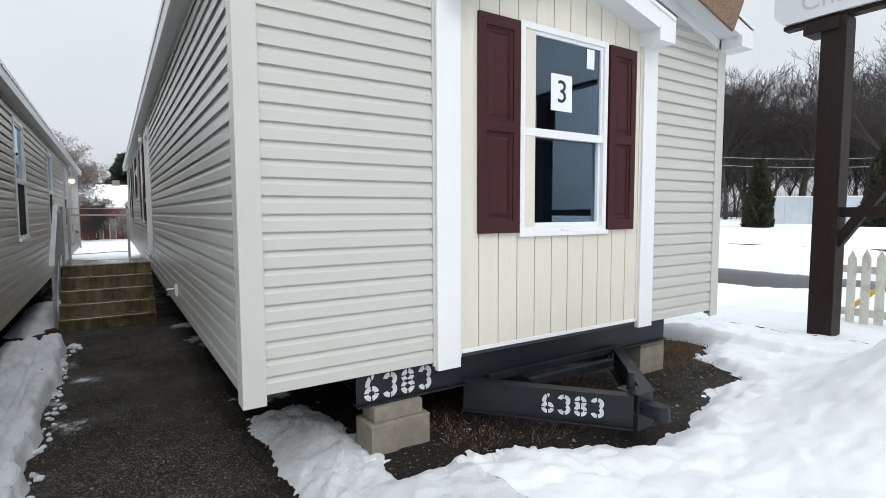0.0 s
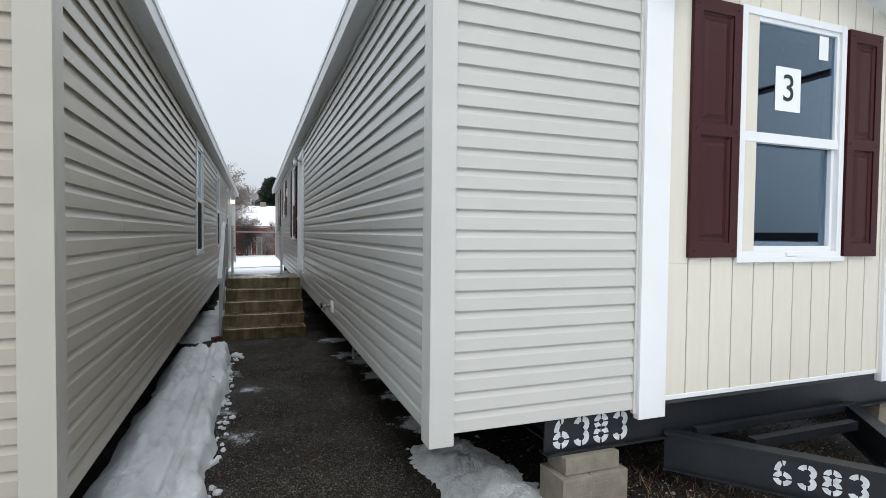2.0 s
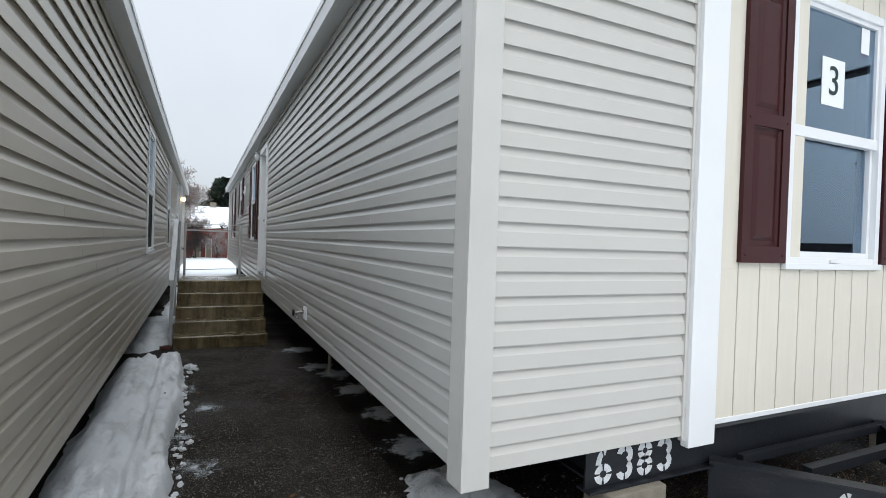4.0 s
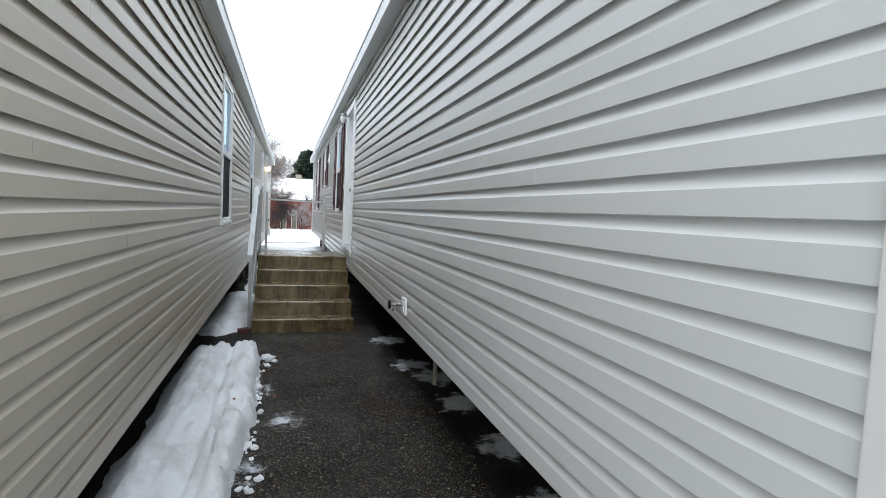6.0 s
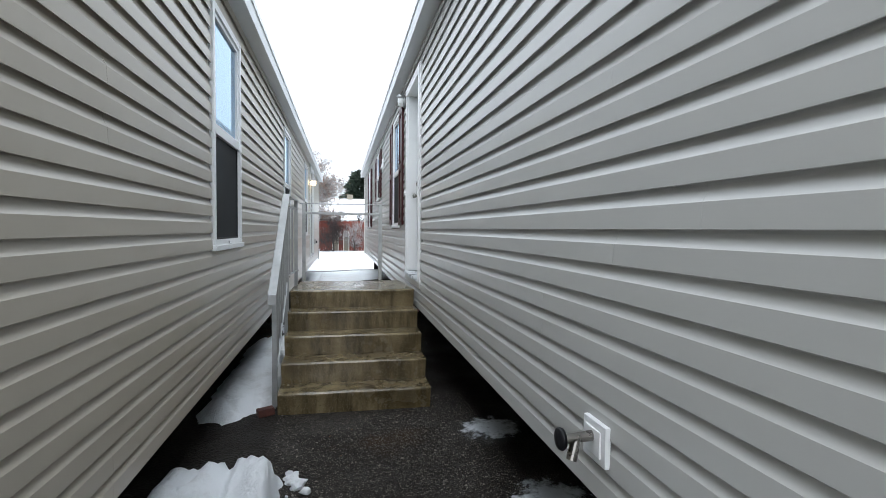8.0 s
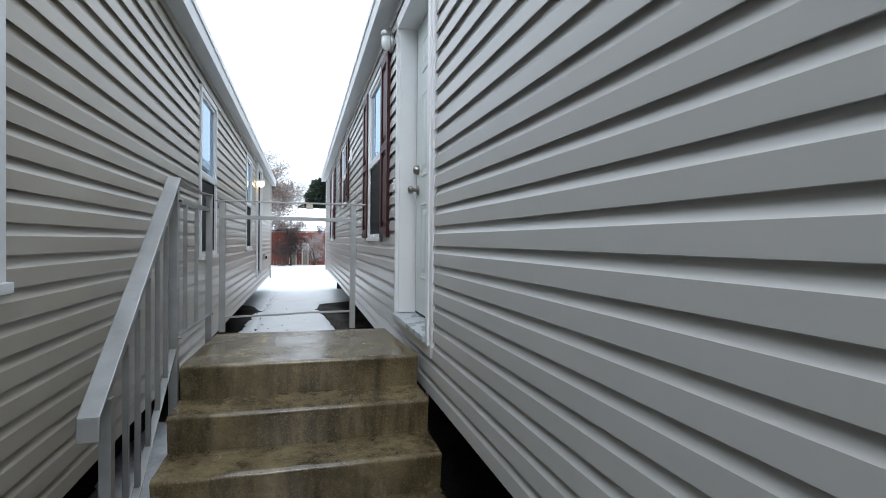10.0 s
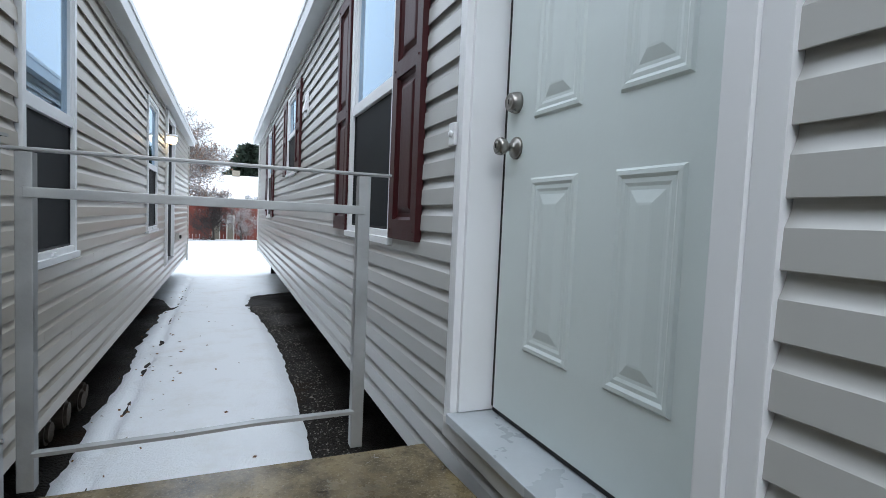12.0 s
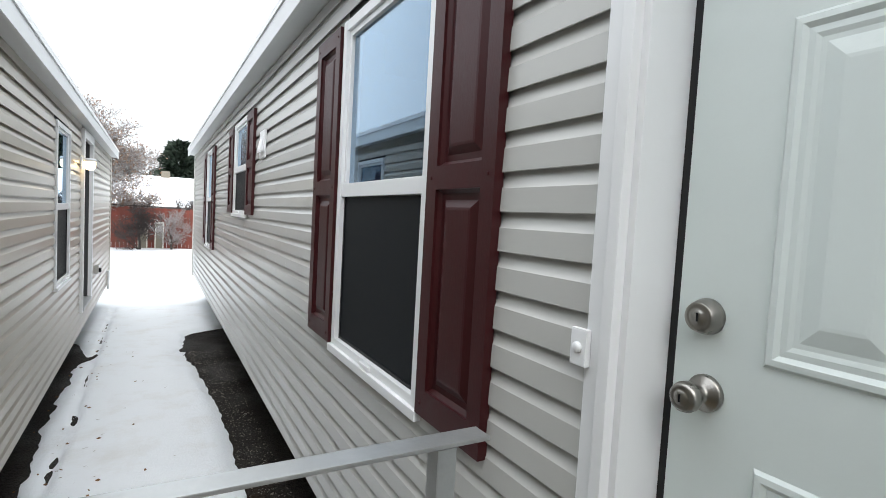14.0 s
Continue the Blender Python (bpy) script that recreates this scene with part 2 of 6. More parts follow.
def snow_material(name, dirt):
    m = bpy.data.materials.new(name)
    m.use_nodes = True
    n, l = m.node_tree.nodes, m.node_tree.links
    b = n["Principled BSDF"]
    b.inputs["Roughness"].default_value = 0.62
    b.inputs["Subsurface Weight"].default_value = 0.0
    tc = n.new("ShaderNodeTexCoord")
    a = n.new("ShaderNodeTexNoise")
    a.inputs["Scale"].default_value, a.inputs["Detail"].default_value = 2.3, 9.0
    a.inputs["Roughness"].default_value = 0.7
    l.new(tc.outputs["Object"], a.inputs["Vector"])
    r = n.new("ShaderNodeValToRGB")
    r.color_ramp.elements[0].position, r.color_ramp.elements[0].color = 0.50, (0.84, 0.87, 0.90, 1)
    r.color_ramp.elements[1].position, r.color_ramp.elements[1].color = 0.80, (0.80 - dirt, 0.80 - dirt, 0.79 - dirt, 1)
    l.new(a.outputs["Fac"], r.inputs[0])
    l.new(r.outputs[0], b.inputs["Base Color"])
    g = n.new("ShaderNodeTexNoise")
    g.inputs["Scale"].default_value, g.inputs["Detail"].default_value = 48.0, 10.0
    g.inputs["Roughness"].default_value = 0.7
    l.new(tc.outputs["Object"], g.inputs["Vector"])
    bp = n.new("ShaderNodeBump")
    bp.inputs["Strength"].default_value, bp.inputs["Distance"].default_value = 0.85 if dirt > 0.2 else 0.45, 0.03
    l.new(g.outputs["Fac"], bp.inputs["Height"])
    l.new(bp.outputs[0], b.inputs["Normal"])
    return m


M_SNOW = snow_material("old_snow", 0.30)
M_CLEAN = snow_material("clean_snow", 0.06)


def ice_material(name, colour, rough, amount):
    """Thin crusted snow that thins out towards its rim."""
    m = bpy.data.materials.new(name)
    m.use_nodes = True
    n, l = m.node_tree.nodes, m.node_tree.links
    b = n["Principled BSDF"]
    b.inputs["Base Color"].default_value = (*colour, 1)
    b.inputs["Roughness"].default_value = rough
    tc, ln = n.new("ShaderNodeTexCoord"), n.new("ShaderNodeVectorMath")
    ln.operation = "LENGTH"
    l.new(tc.outputs["Object"], ln.inputs[0])
    no = n.new("ShaderNodeTexNoise")
    no.inputs["Scale"].default_value, no.inputs["Detail"].default_value, no.inputs["Roughness"].default_value = 9.0, 8.0, 0.72
    gm = n.new("ShaderNodeNewGeometry")
    l.new(gm.outputs["Position"], no.inputs["Vector"])
    a = n.new("ShaderNodeMath")
    a.operation = "MULTIPLY_ADD"
    a.inputs[1].default_value, a.inputs[2].default_value = -1.5, amount
    l.new(ln.outputs["Value"], a.inputs[0])
    s = n.new("ShaderNodeMath")
    s.operation = "ADD"
    l.new(a.outputs[0], s.inputs[0])
    l.new(no.outputs["Fac"], s.inputs[1])
    r = n.new("ShaderNodeMapRange")
    r.inputs["From Min"].default_value, r.inputs["From Max"].default_value = 0.62, 0.82
    r.inputs["To Max"].default_value = 0.92
    l.new(s.outputs[0], r.inputs["Value"])
    l.new(r.outputs[0], b.inputs["Alpha"])
    bp = n.new("ShaderNodeBump")
    bp.inputs["Strength"].default_value, bp.inputs["Distance"].default_value = 0.5, 0.02
    l.new(no.outputs["Fac"], bp.inputs["Height"])
    l.new(bp.outputs[0], b.inputs["Normal"])
    return m


M_ICE = ice_material("grey_wet_ice", (0.42, 0.45, 0.48), 0.25, 0.32)
M_CRUST = ice_material("dirty_snow_crust", (0.66, 0.69, 0.72), 0.6, 0.47)


def ground_material():
    m = bpy.data.materials.new("wet_gravel_soil")
    m.use_nodes = True
    n, l = m.node_tree.nodes, m.node_tree.links
    b = n["Principled BSDF"]
    b.inputs["Specular IOR Level"].default_value = 0.15
    tc = n.new("ShaderNodeTexCoord")
    big, fine, peb = n.new("ShaderNodeTexNoise"), n.new("ShaderNodeTexNoise"), n.new("ShaderNodeTexVoronoi")
    big.inputs["Scale"].default_value, big.inputs["Detail"].default_value = 1.1, 8.0
    fine.inputs["Scale"].default_value, fine.inputs["Detail"].default_value = 45.0, 6.0
    peb.inputs["Scale"].default_value = 85.0
    for x in (big, fine, peb):
        l.new(tc.outputs["Object"], x.inputs["Vector"])
    r = n.new("ShaderNodeValToRGB")
    e = r.color_ramp.elements
    e[0].position, e[0].color = 0.30, (0.004, 0.0034, 0.003, 1)
    e[1].position, e[1].color = 0.72, (0.034, 0.029, 0.024, 1)
    l.new(fine.outputs["Fac"], r.inputs[0])
    r2 = n.new("ShaderNodeValToRGB")
    e = r2.color_ramp.elements
    e[0].position, e[0].color = 0.60, (0, 0, 0, 1)
    e[1].position, e[1].color = 0.72, (1, 1, 1, 1)
    l.new(big.outputs["Fac"], r2.inputs[0])
    mx = n.new("ShaderNodeMixRGB")
    l.new(r2.outputs[0], mx.inputs[0])
    l.new(r.outputs[0], mx.inputs[1])
    mx.inputs[2].default_value = (0.034, 0.020, 0.011, 1)
    l.new(mx.outputs[0], b.inputs["Base Color"])
    rr = n.new("ShaderNodeMapRange")
    rr.inputs["From Min"].default_value, rr.inputs["From Max"].default_value = 0.35, 0.65
    rr.inputs["To Min"].default_value, rr.inputs["To Max"].default_value = 0.45, 0.9
    l.new(big.outputs["Fac"], rr.inputs["Value"])
    l.new(rr.outputs[0], b.inputs["Roughness"])
    bp = n.new("ShaderNodeBump")
    bp.inputs["Strength"].default_value, bp.inputs["Distance"].default_value = 0.7, 0.012
    l.new(peb.outputs["Distance"], bp.inputs["Height"])
    l.new(bp.outputs[0], b.inputs["Normal"])
    return m


M_GROUND = ground_material()


# ---- building helpers ----
def box(bm, x0, x1, y0, y1, z0, z1, bevel=0.0):
    r = bmesh.ops.create_cube(bm, size=1.0, matrix=Matrix.Translation(((x0 + x1) / 2, (y0 + y1) / 2, (z0 + z1) / 2))
                              @ Matrix.Diagonal((abs(x1 - x0), abs(y1 - y0), abs(z1 - z0), 1)))
    if bevel:
        es = list({e for v in r["verts"] for e in v.link_edges})
        bmesh.ops.bevel(bm, geom=es, offset=bevel, segments=2, affect="EDGES", profile=0.7)
    return bm


def boxed(*a):
    return box(bmesh.new(), *a)


def rod(bm, a, b, r0, r1=None, n=10, caps=True):
    a, b = Vector(a), Vector(b)
    d = b - a
    m = Matrix.Translation((a + b) / 2) @ d.to_track_quat("Z", "Y").to_matrix().to_4x4()
    bmesh.ops.create_cone(bm, cap_ends=caps, segments=n, radius1=r0, radius2=r0 if r1 is None else r1, depth=d.length, matrix=m)
    return bm


def bar(bm, a, b, w, h, up=(0, 0, 1), bevel=0.0):
    """A flat bar from a to b, w wide across, h thick along up."""
    a, b = Vector(a), Vector(b)
    y = (b - a).normalized()
    x = y.cross(Vector(up)).normalized()
    z = x.cross(y)
    m = Matrix((x, y, z)).transposed().to_4x4()
    m.translation = (a + b) / 2
    r = bmesh.ops.create_cube(bm, size=1.0, matrix=m @ Matrix.Diagonal((w, (b - a).length, h, 1)))
    if bevel:
        es = list({e for v in r["verts"] for e in v.link_edges})
        bmesh.ops.bevel(bm, geom=es, offset=bevel, segments=2, affect="EDGES", profile=0.7)
    return bm


def lathe(bm, profile, n=20, m=None):
    """profile: (radius, height) pairs round z."""
    rings = []
    for r, z in profile:
        rings.append([bm.verts.new((r * math.cos(2 * math.pi * i / n), r * math.sin(2 * math.pi * i / n), z)) for i in range(n)])
    for a, b in zip(rings, rings[1:]):
        for i in range(n):
            bm.faces.new((a[i], a[(i + 1) % n], b[(i + 1) % n], b[i]))
    bm.faces.new(list(reversed(rings[0])))
    bm.faces.new(rings[-1])
    if m is not None:
        bmesh.ops.transform(bm, matrix=m, verts=[v for ring in rings for v in ring])
    return bm


def place_of(ob):
    m = ob.matrix_basis.copy()
    while ob.parent:
        ob = ob.parent
        m = ob.matrix_basis @ m
    return m


def part(name, bm, material, parent=None, label="", smooth=False):
    """Links a bmesh, given in world places, as one mesh object under a thing or a part."""
    if parent is not None:
        bmesh.ops.transform(bm, matrix=place_of(parent).inverted(), verts=bm.verts)
    bmesh.ops.recalc_face_normals(bm, faces=bm.faces)
    me = bpy.data.meshes.new(name)
    bm.to_mesh(me)
    bm.free()
    me.materials.append(material)
    if smooth:
        for p in me.polygons:
            p.use_smooth = True
    ob = new(name, me)
    ob.parent = parent
    if label:
        ob["label"] = label
    return ob


def thing(name, x, y, z, label, category, group="", kind="", rz=0):
    ob = new(name)
    ob.empty_display_size = 0.1
    ob.matrix_basis = pose(x, y, z, 0, 0, rz)
    return tagged(ob, label, category, group, kind)


def pieces_around(a0, a1, z0, z1, holes):
    """Rectangles of a wall a0..a1, z0..z1 with the holes (a0, a1, z0, z1) left out."""
    cuts = sorted({a0, a1, *[h[0] for h in holes], *[h[1] for h in holes]})
    for p, q in zip(cuts, cuts[1:]):
        spans = sorted((h[2], h[3]) for h in holes if h[0] <= p + 1e-6 and h[1] >= q - 1e-6)
        z = z0
        for s, t in spans:
            if s > z + 1e-6:
                yield p, q, z, s
            z = max(z, t)
        if z1 > z + 1e-6:
            yield p, q, z, z1


def wall(name, axis, c0, c1, a0, a1, z0, z1, holes, material, label):
    """A wall with thickness c0..c1 along axis, and openings that go through it."""
    bm = bmesh.new()
    for p, q, s, t in pieces_around(a0, a1, z0, z1, holes):
        box(bm, *((c0, c1, p, q) if axis == "x" else (p, q, c0, c1)), s, t)
    ob = part(name, bm, material)
    return tagged(ob, label, "wall", kind="structure")


def board(name, axis, plane, out, a0, a1, zb, pitch, material, parent, lift=0.0):
    """One course of Dutch-lap siding from a0 to a1, its foot at zb, laid on the plane and facing out (+1 or -1)."""
    zt = zb + pitch + 0.016
    prof = [(0.0003, zt), (0.0010, zt), (0.0012, zb + pitch - 0.006)]
    top, low = zb + pitch - 0.0075, zb + 0.60 * pitch
    c0, c1, s0, s1 = math.cos(radians(36)), math.cos(radians(66)), math.sin(radians(36)), math.sin(radians(66))
    for k in range(6):                                          # hollow cove that turns up towards the sky
        u = radians(36 + 6 * k)
        prof.append((0.0012 + 0.0138 * (c0 - math.cos(u)) / (c0 - c1), top + (low - top) * (math.sin(u) - s0) / (s1 - s0)))
    prof += [(0.0172, zb + 0.0016), (0.0164, zb), (0.0138, zb + 0.0006), (0.0134, zb + 0.013), (0.0003, zb + 0.016)]
    verts, faces, n = [], [], len(prof)
    for a in (a0, a1):
        for d, z in prof:
            c = plane + out * (d + lift)
            verts.append((c, a, z) if axis == "x" else (a, c, z))
    for i in range(n):
        j = (i + 1) % n
        faces.append((i, j, n + j, n + i))
    faces += [tuple(range(n)), tuple(reversed(range(n, 2 * n)))]
    me = bpy.data.meshes.new(name)
    me.from_pydata(verts, [], faces)
    bm = bmesh.new()
    bm.from_mesh(me)
    bmesh.ops.recalc_face_normals(bm, faces=bm.faces)
    bm.to_mesh(me)
    bm.free()
    for p in me.polygons:
        p.use_smooth = True
    me.set_sharp_from_angle(angle=radians(24))
    me.materials.append(material)
    ob = new(name, me)
    ob.parent = parent
    return ob


def siding(parent, axis, plane, out, a0, a1, z0, pitch, rows, holes, material, seed, seams=True, slope=None):
    rng = random.Random(seed)
    for k in range(rows):
        zb = z0 + k * pitch
        lo, hi = a0, a1
        if slope:
            lo, hi = slope(zb + pitch, a0, a1)
            if hi - lo < 0.05:
                continue
        cut = [(h[0], h[1]) for h in holes if h[2] < zb + pitch - 0.03 and h[3] > zb + 0.03]
        spans, a = [], lo
        for p, q in sorted(cut):
            if p > a + 0.01:
                spans.append((a, min(p, hi)))
            a = max(a, q)
        if hi > a + 0.01:
            spans.append((a, hi))
        for p, q in spans:
            if k % 2 == 0 or not seams:
                shift = rng.uniform(0.4, 3.4)
            a, m = p, 0
            while seams and q - a > 4.2:
                b = a + (shift if m == 0 and shift > 1.0 else 3.66)
                board("siding_board", axis, plane, out, a, min(b + 0.03, q), zb, pitch, material, parent, 0.0005 * (m % 2))
                a, m = b, m + 1
            board("siding_board", axis, plane, out, a, q, zb, pitch, material, parent, 0.0005 * (m % 2))


# ---- plan ----
RX0, RX1, RY0, RY1 = 0.728, 5.215, 1.76, 21.2      # grey home: outer faces
RB, RT, RP = 0.658, 3.26, 0.0987                 # foot of siding, top of wall, course
LX, LY0, LY1 = -0.800, 1.83, 20.9                 # tan home
LB, LT, LP = 0.514, 3.02, 0.0998
FB, FP = 0.661, 0.0978                            # front courses of the grey home
MID = (RX0 + RX1) / 2


# ---- ground, road and snow ----
def smooth(a, b, x):
    t = max(0.0, min(1.0, (x - a) / (b - a)))
    return t * t * (3 - 2 * t)


def fbm(x, y, s, octaves=4, seed=0.0):
    return noise.fractal(Vector((x * s + seed, y * s - seed, seed * 0.37)), 0.9, 2.1, octaves)


def front_edge(x):
    pts = ((0.45, -0.2), (0.80, 0.8), (1.05, 1.45), (1.3, 1.66), (1.7, 1.62), (2.2, 1.42), (2.7, 1.15), (3.0, 1.02), (3.5, 1.10), (4.0, 1.28), (4.75, 1.42), (5.05, 1.95), (5.6, 2.2), (5.7, 60.0))
    if x <= pts[0][0]:
        return -30.0 if x < 0.3 else -0.2 - (0.45 - x) * 30
    for (xa, ya), (xb, yb) in zip(pts, pts[1:]):
        if x <= xb:
            return ya + (yb - ya) * (x - xa) / (xb - xa)
    return 60.0


def base_height(x, y):
    h = 0.012 * fbm(x, y, 1.3, 4)
    h += 0.16 * smooth(0.8, 1.5, x) * smooth(3.4, 2.2, y)
    h += 0.05 * smooth(24, 34, y)
    if x > 5.5:
        h -= 0.10 * smooth(10.6, 11.6, x) * smooth(16.2, 15.3, x)
        h += 0.5 * smooth(16, 28, x)
    return h


def snow_depth(x, y):
    """Thickness of the lying snow, below nought where there is none."""
    rough = 0.030 * fbm(x, y, 2.2, 5, 3.0) + 0.030 * fbm(x, y, 9.0, 5, 7.0)
    best = -0.2
    if x < 0.4 and y < 7.0:                                     # ridge along the tan home
        wob = 0.06 * fbm(0, y, 1.6, 4, 5.0) + 0.03 * fbm(x, y, 7, 3, 2.0)
        right = -0.35 + wob - 0.10 * smooth(2.0, -1.0, y)
        left = -1.10 + 0.05 * fbm(1, y, 1.5, 3, 9.0)
        prof = min(smooth(left - 0.02, left + 0.25, x), smooth(right + 0.03, right - 0.06, x))
        end = smooth(6.75 + wob * 2, 6.45 + wob * 2, y)
        prof *= end
        best = max(best, -0.05 + (0.20 + 0.07 * smooth(5.3, 6.3, y)) * prof + rough * (0.4 + 0.6 * prof)
                   + 0.05 * abs(fbm(x, y, 5.5, 5, 11.0)) * smooth(-0.62, -0.45, x) * prof + 0.022 * fbm(x * 6, y * 0.7, 4.0, 4, 2.0) * prof + 0.012 * fbm(x, y, 26.0, 3, 31.0) * prof
                   - 0.050 * smooth(0.050, 0.0, abs(x + 0.60 + 0.15 * wob)) * prof - 0.030 * smooth(0.028, 0.0, abs(x + 0.525 + 0.15 * wob)) * prof
                   - 0.020 * math.sin(9.0 * fbm(x, y * 0.5, 4.0, 3, 13.0)) * smooth(-0.55, -0.42, x) * prof)
    if x < -0.40 and 6.9 < y < 10.2:                            # beside the steps
        prof = smooth(-1.20, -0.95, x) * smooth(-0.50, -0.60, x) * smooth(0.0, 0.55, y - 7.30 - 0.75 * max(0.0, x + 0.95) + 0.25 * fbm(x, y, 3.0, 4, 1.0))
        best = max(best, -0.045 + 0.15 * prof + rough * 0.8)
    if y > 9.2 and x < 6:                                       # lane behind the steps
        wr = 0.07 * fbm(2, y, 0.8, 4, 4.0) + 0.02 * fbm(x, y, 6, 3)
        right = 0.64 + 0.7 * wr - 0.10 * smooth(14.0, 16.5, y) + 3.0 * smooth(18.0, 19.6, y)
        wl_ = 0.05 * fbm(5, y, 1.2, 4, 6.0)
        left = -0.98 + wl_ - 4.0 * smooth(17.5, 21.0, y)
        prof = smooth(left - 0.08, left + 0.25, x) * smooth(right + 0.05, right - 0.22, x) * smooth(9.2, 9.7, y)
        best = max(best, -0.035 + 0.085 * prof + 0.25 * rough * (1 - 0.6 * prof) - 0.055 * smooth(0.06, 0.0, abs(x + 0.68 + wl_ * 0.6)) * (0.7 + fbm(x, y, 3.0, 3, 6.0))
                   - 0.030 * smooth(-0.66, -0.74, x) * (0.8 + 0.8 * fbm(x, y, 2.0, 4, 12.0)) * smooth(20.0, 18.5, y)
                   - 0.055 * math.exp(-((x - 0.38) / 0.20) ** 2 - ((y - 17.2) / 0.9) ** 2) * (0.9 + 1.2 * fbm(x, y, 2.5, 4, 15.0)))
    if y > 20.5:
        best = max(best, 0.07 + 0.2 * rough)
    if 0.75 < x < 1.6 and 1.0 < y < 3.6:
        prof = smooth(0.90, 1.10, x) * smooth(1.56, 1.30, x) * smooth(3.5, 2.8, y)
        best = max(best, -0.045 + 0.10 * prof + 0.8 * rough + 0.035 * abs(fbm(x, y, 12.0, 4, 21.0)))
    f = front_edge(x)                                           # field in front and beside
    if y < f + 0.3:
        d = f - y + 0.10 * fbm(x, y, 2.4, 4, 8.0)
        prof = smooth(-0.05, 0.45, d)
        deep = 0.14 + 0.10 * smooth(0.5, 2.0, d)
        deep += 0.72 * math.exp(-((x - 4.9) / 1.2) ** 2 - ((y + 0.30) / 0.70) ** 2)
        deep += 0.18 * math.exp(-((x - 3.9) / 0.8) ** 2 - ((y + 0.6) / 0.8) ** 2)
        deep += 0.22 * smooth(16, 19, x) * (1 + 0.5 * fbm(x, y, 0.5, 3))
        deep *= 1 - smooth(10.7, 11.5, x) * smooth(16.0, 15.2, x) * 1.6
        amp = 0.75 + 0.35 * smooth(0.9, 0.1, d)
        best = max(best, -0.05 + deep * prof + rough * amp * (1 + smooth(10.2, 11.4, x) * smooth(17.5, 16, x) * 2))
    if x < -1.3 and y < 1.7:
        best = max(best, 0.09 + rough)
    if x < -6 or (y < -4 and abs(x) > 0.6) or y > 36 or x > 17:
        best = max(best, 0.10)
    return best


def grid_mesh(name, xs, ys, height, keep=None):
    verts = [(x, y, height(x, y)) for y in ys for x in xs]
    w = len(xs)
    faces = []
    for j in range(len(ys) - 1):
        for i in range(w - 1):
            q = (j * w + i, j * w + i + 1, (j + 1) * w + i + 1, (j + 1) * w + i)
            if keep is None or keep(q, verts):
                faces.append(q)
    me = bpy.data.meshes.new(name)
    me.from_pydata(verts, [], faces)
    for p in me.polygons:
        p.use_smooth = True
    return me


def steps(*stretches):
    out = []
    for a, b, s in stretches:
        n = max(1, round((b - a) / s))
        out += [a + (b - a) * i / n for i in range(n)]
    return out + [stretches[-1][1]]


gx = steps((-1500, -60, 480), (-60, -4, 8), (-4, -1.4, 0.4), (-1.4, 1.8, 0.05), (1.8, 6, 0.15), (6, 18, 0.4), (18, 60, 3), (60, 1500, 480))
gy = steps((-1500, -60, 480), (-60, -4, 8), (-4, -1.5, 0.4), (-1.5, 12, 0.06), (12, 20, 0.10), (20, 24, 0.5), (24, 60, 2), (60, 1500, 480))
me = grid_mesh("ground", gx, gy, base_height)
me.materials.append(M_GROUND)
tagged(new("ground", me), "dark wet gravel and soil ground", "ground", kind="structure")


def snow_sheet(name, xs, ys, material, label):
    depth = {}

    def height(x, y):
        d = snow_depth(x, y)
        depth[(x, y)] = d
        return base_height(x, y) + max(d, -0.03)

    def keep(q, verts):
        return max(depth[verts[i][:2]] for i in q) > -0.004

    sheet = grid_mesh(name, xs, ys, height, keep)
    sheet.materials.append(material)
    return tagged(new(name, sheet), label, "snow", kind="stuff")


snow_sheet("snow", steps((-1.25, 1.8, 0.022)), steps((-1.6, 11, 0.028)), M_SNOW, "old trampled snow ridge on the gravel lane")
snow_sheet("snow", steps((-1.25, 1.8, 0.04)), steps((11, 36, 0.06)), M_CLEAN, "thin clean snow lying in the lane behind the steps")
snow_sheet("snow", steps((1.8, 6.2, 0.03)), steps((-2.4, 4.0, 0.03)), M_CLEAN, "lumpy white snow in front of the grey home")
snow_sheet("snow", steps((6.2, 19.0, 0.14)), steps((-6, 30, 0.16)), M_CLEAN, "snow field beside the road")
snow_sheet("snow", steps((19.0, 60, 2.0)), steps((-60, 120, 3)), M_CLEAN, "snow bank beyond the road")
snow_sheet("snow", steps((-60, -1.25, 1.2)), steps((20.8, 120, 1.2)), M_CLEAN, "snow field behind the homes")
snow_sheet("snow", steps((-1.25, 19.0, 1.0)), steps((36, 120, 2)), M_CLEAN, "snow field behind the red fence")
snow_sheet("snow", steps((-1.25, 6.2, 0.2)), steps((-60, -2.4, 0.5)), M_CLEAN, "snow field in front of the homes")
snow_sheet("snow", steps((6.2, 60, 1.2)), steps((-60, -6, 1.2)), M_CLEAN, "snow field beside the road")
snow_sheet("snow", steps((-6.4, -1.25, 0.15)), steps((-6, 1.9, 0.15)), M_CLEAN, "snow in front of the tan home")
snow_sheet("snow", steps((-60, -5.4, 2.0)), steps((-60, 20.8, 2.0)), M_CLEAN, "snow field beside the tan home")
snow_sheet("snow", steps((1.8, 6.2, 0.2)), steps((22.2, 36, 0.3)), M_CLEAN, "snow behind the grey home")

bm = boxed(11.45, 15.35, -120, 120, -0.16, -0.045)
tagged(part("road", bm, M_ROAD), "wet dark asphalt road between snow banks", "road", kind="structure")


# ---- windows, shutters ----
def frame_face(axis, c, out):
    """Maps (along, depth outward, up) to world for a wall at c facing out."""
    return (lambda a, d, z: (c + out * d, a, z)) if axis == "x" else (lambda a, d, z: (a, c + out * d, z))


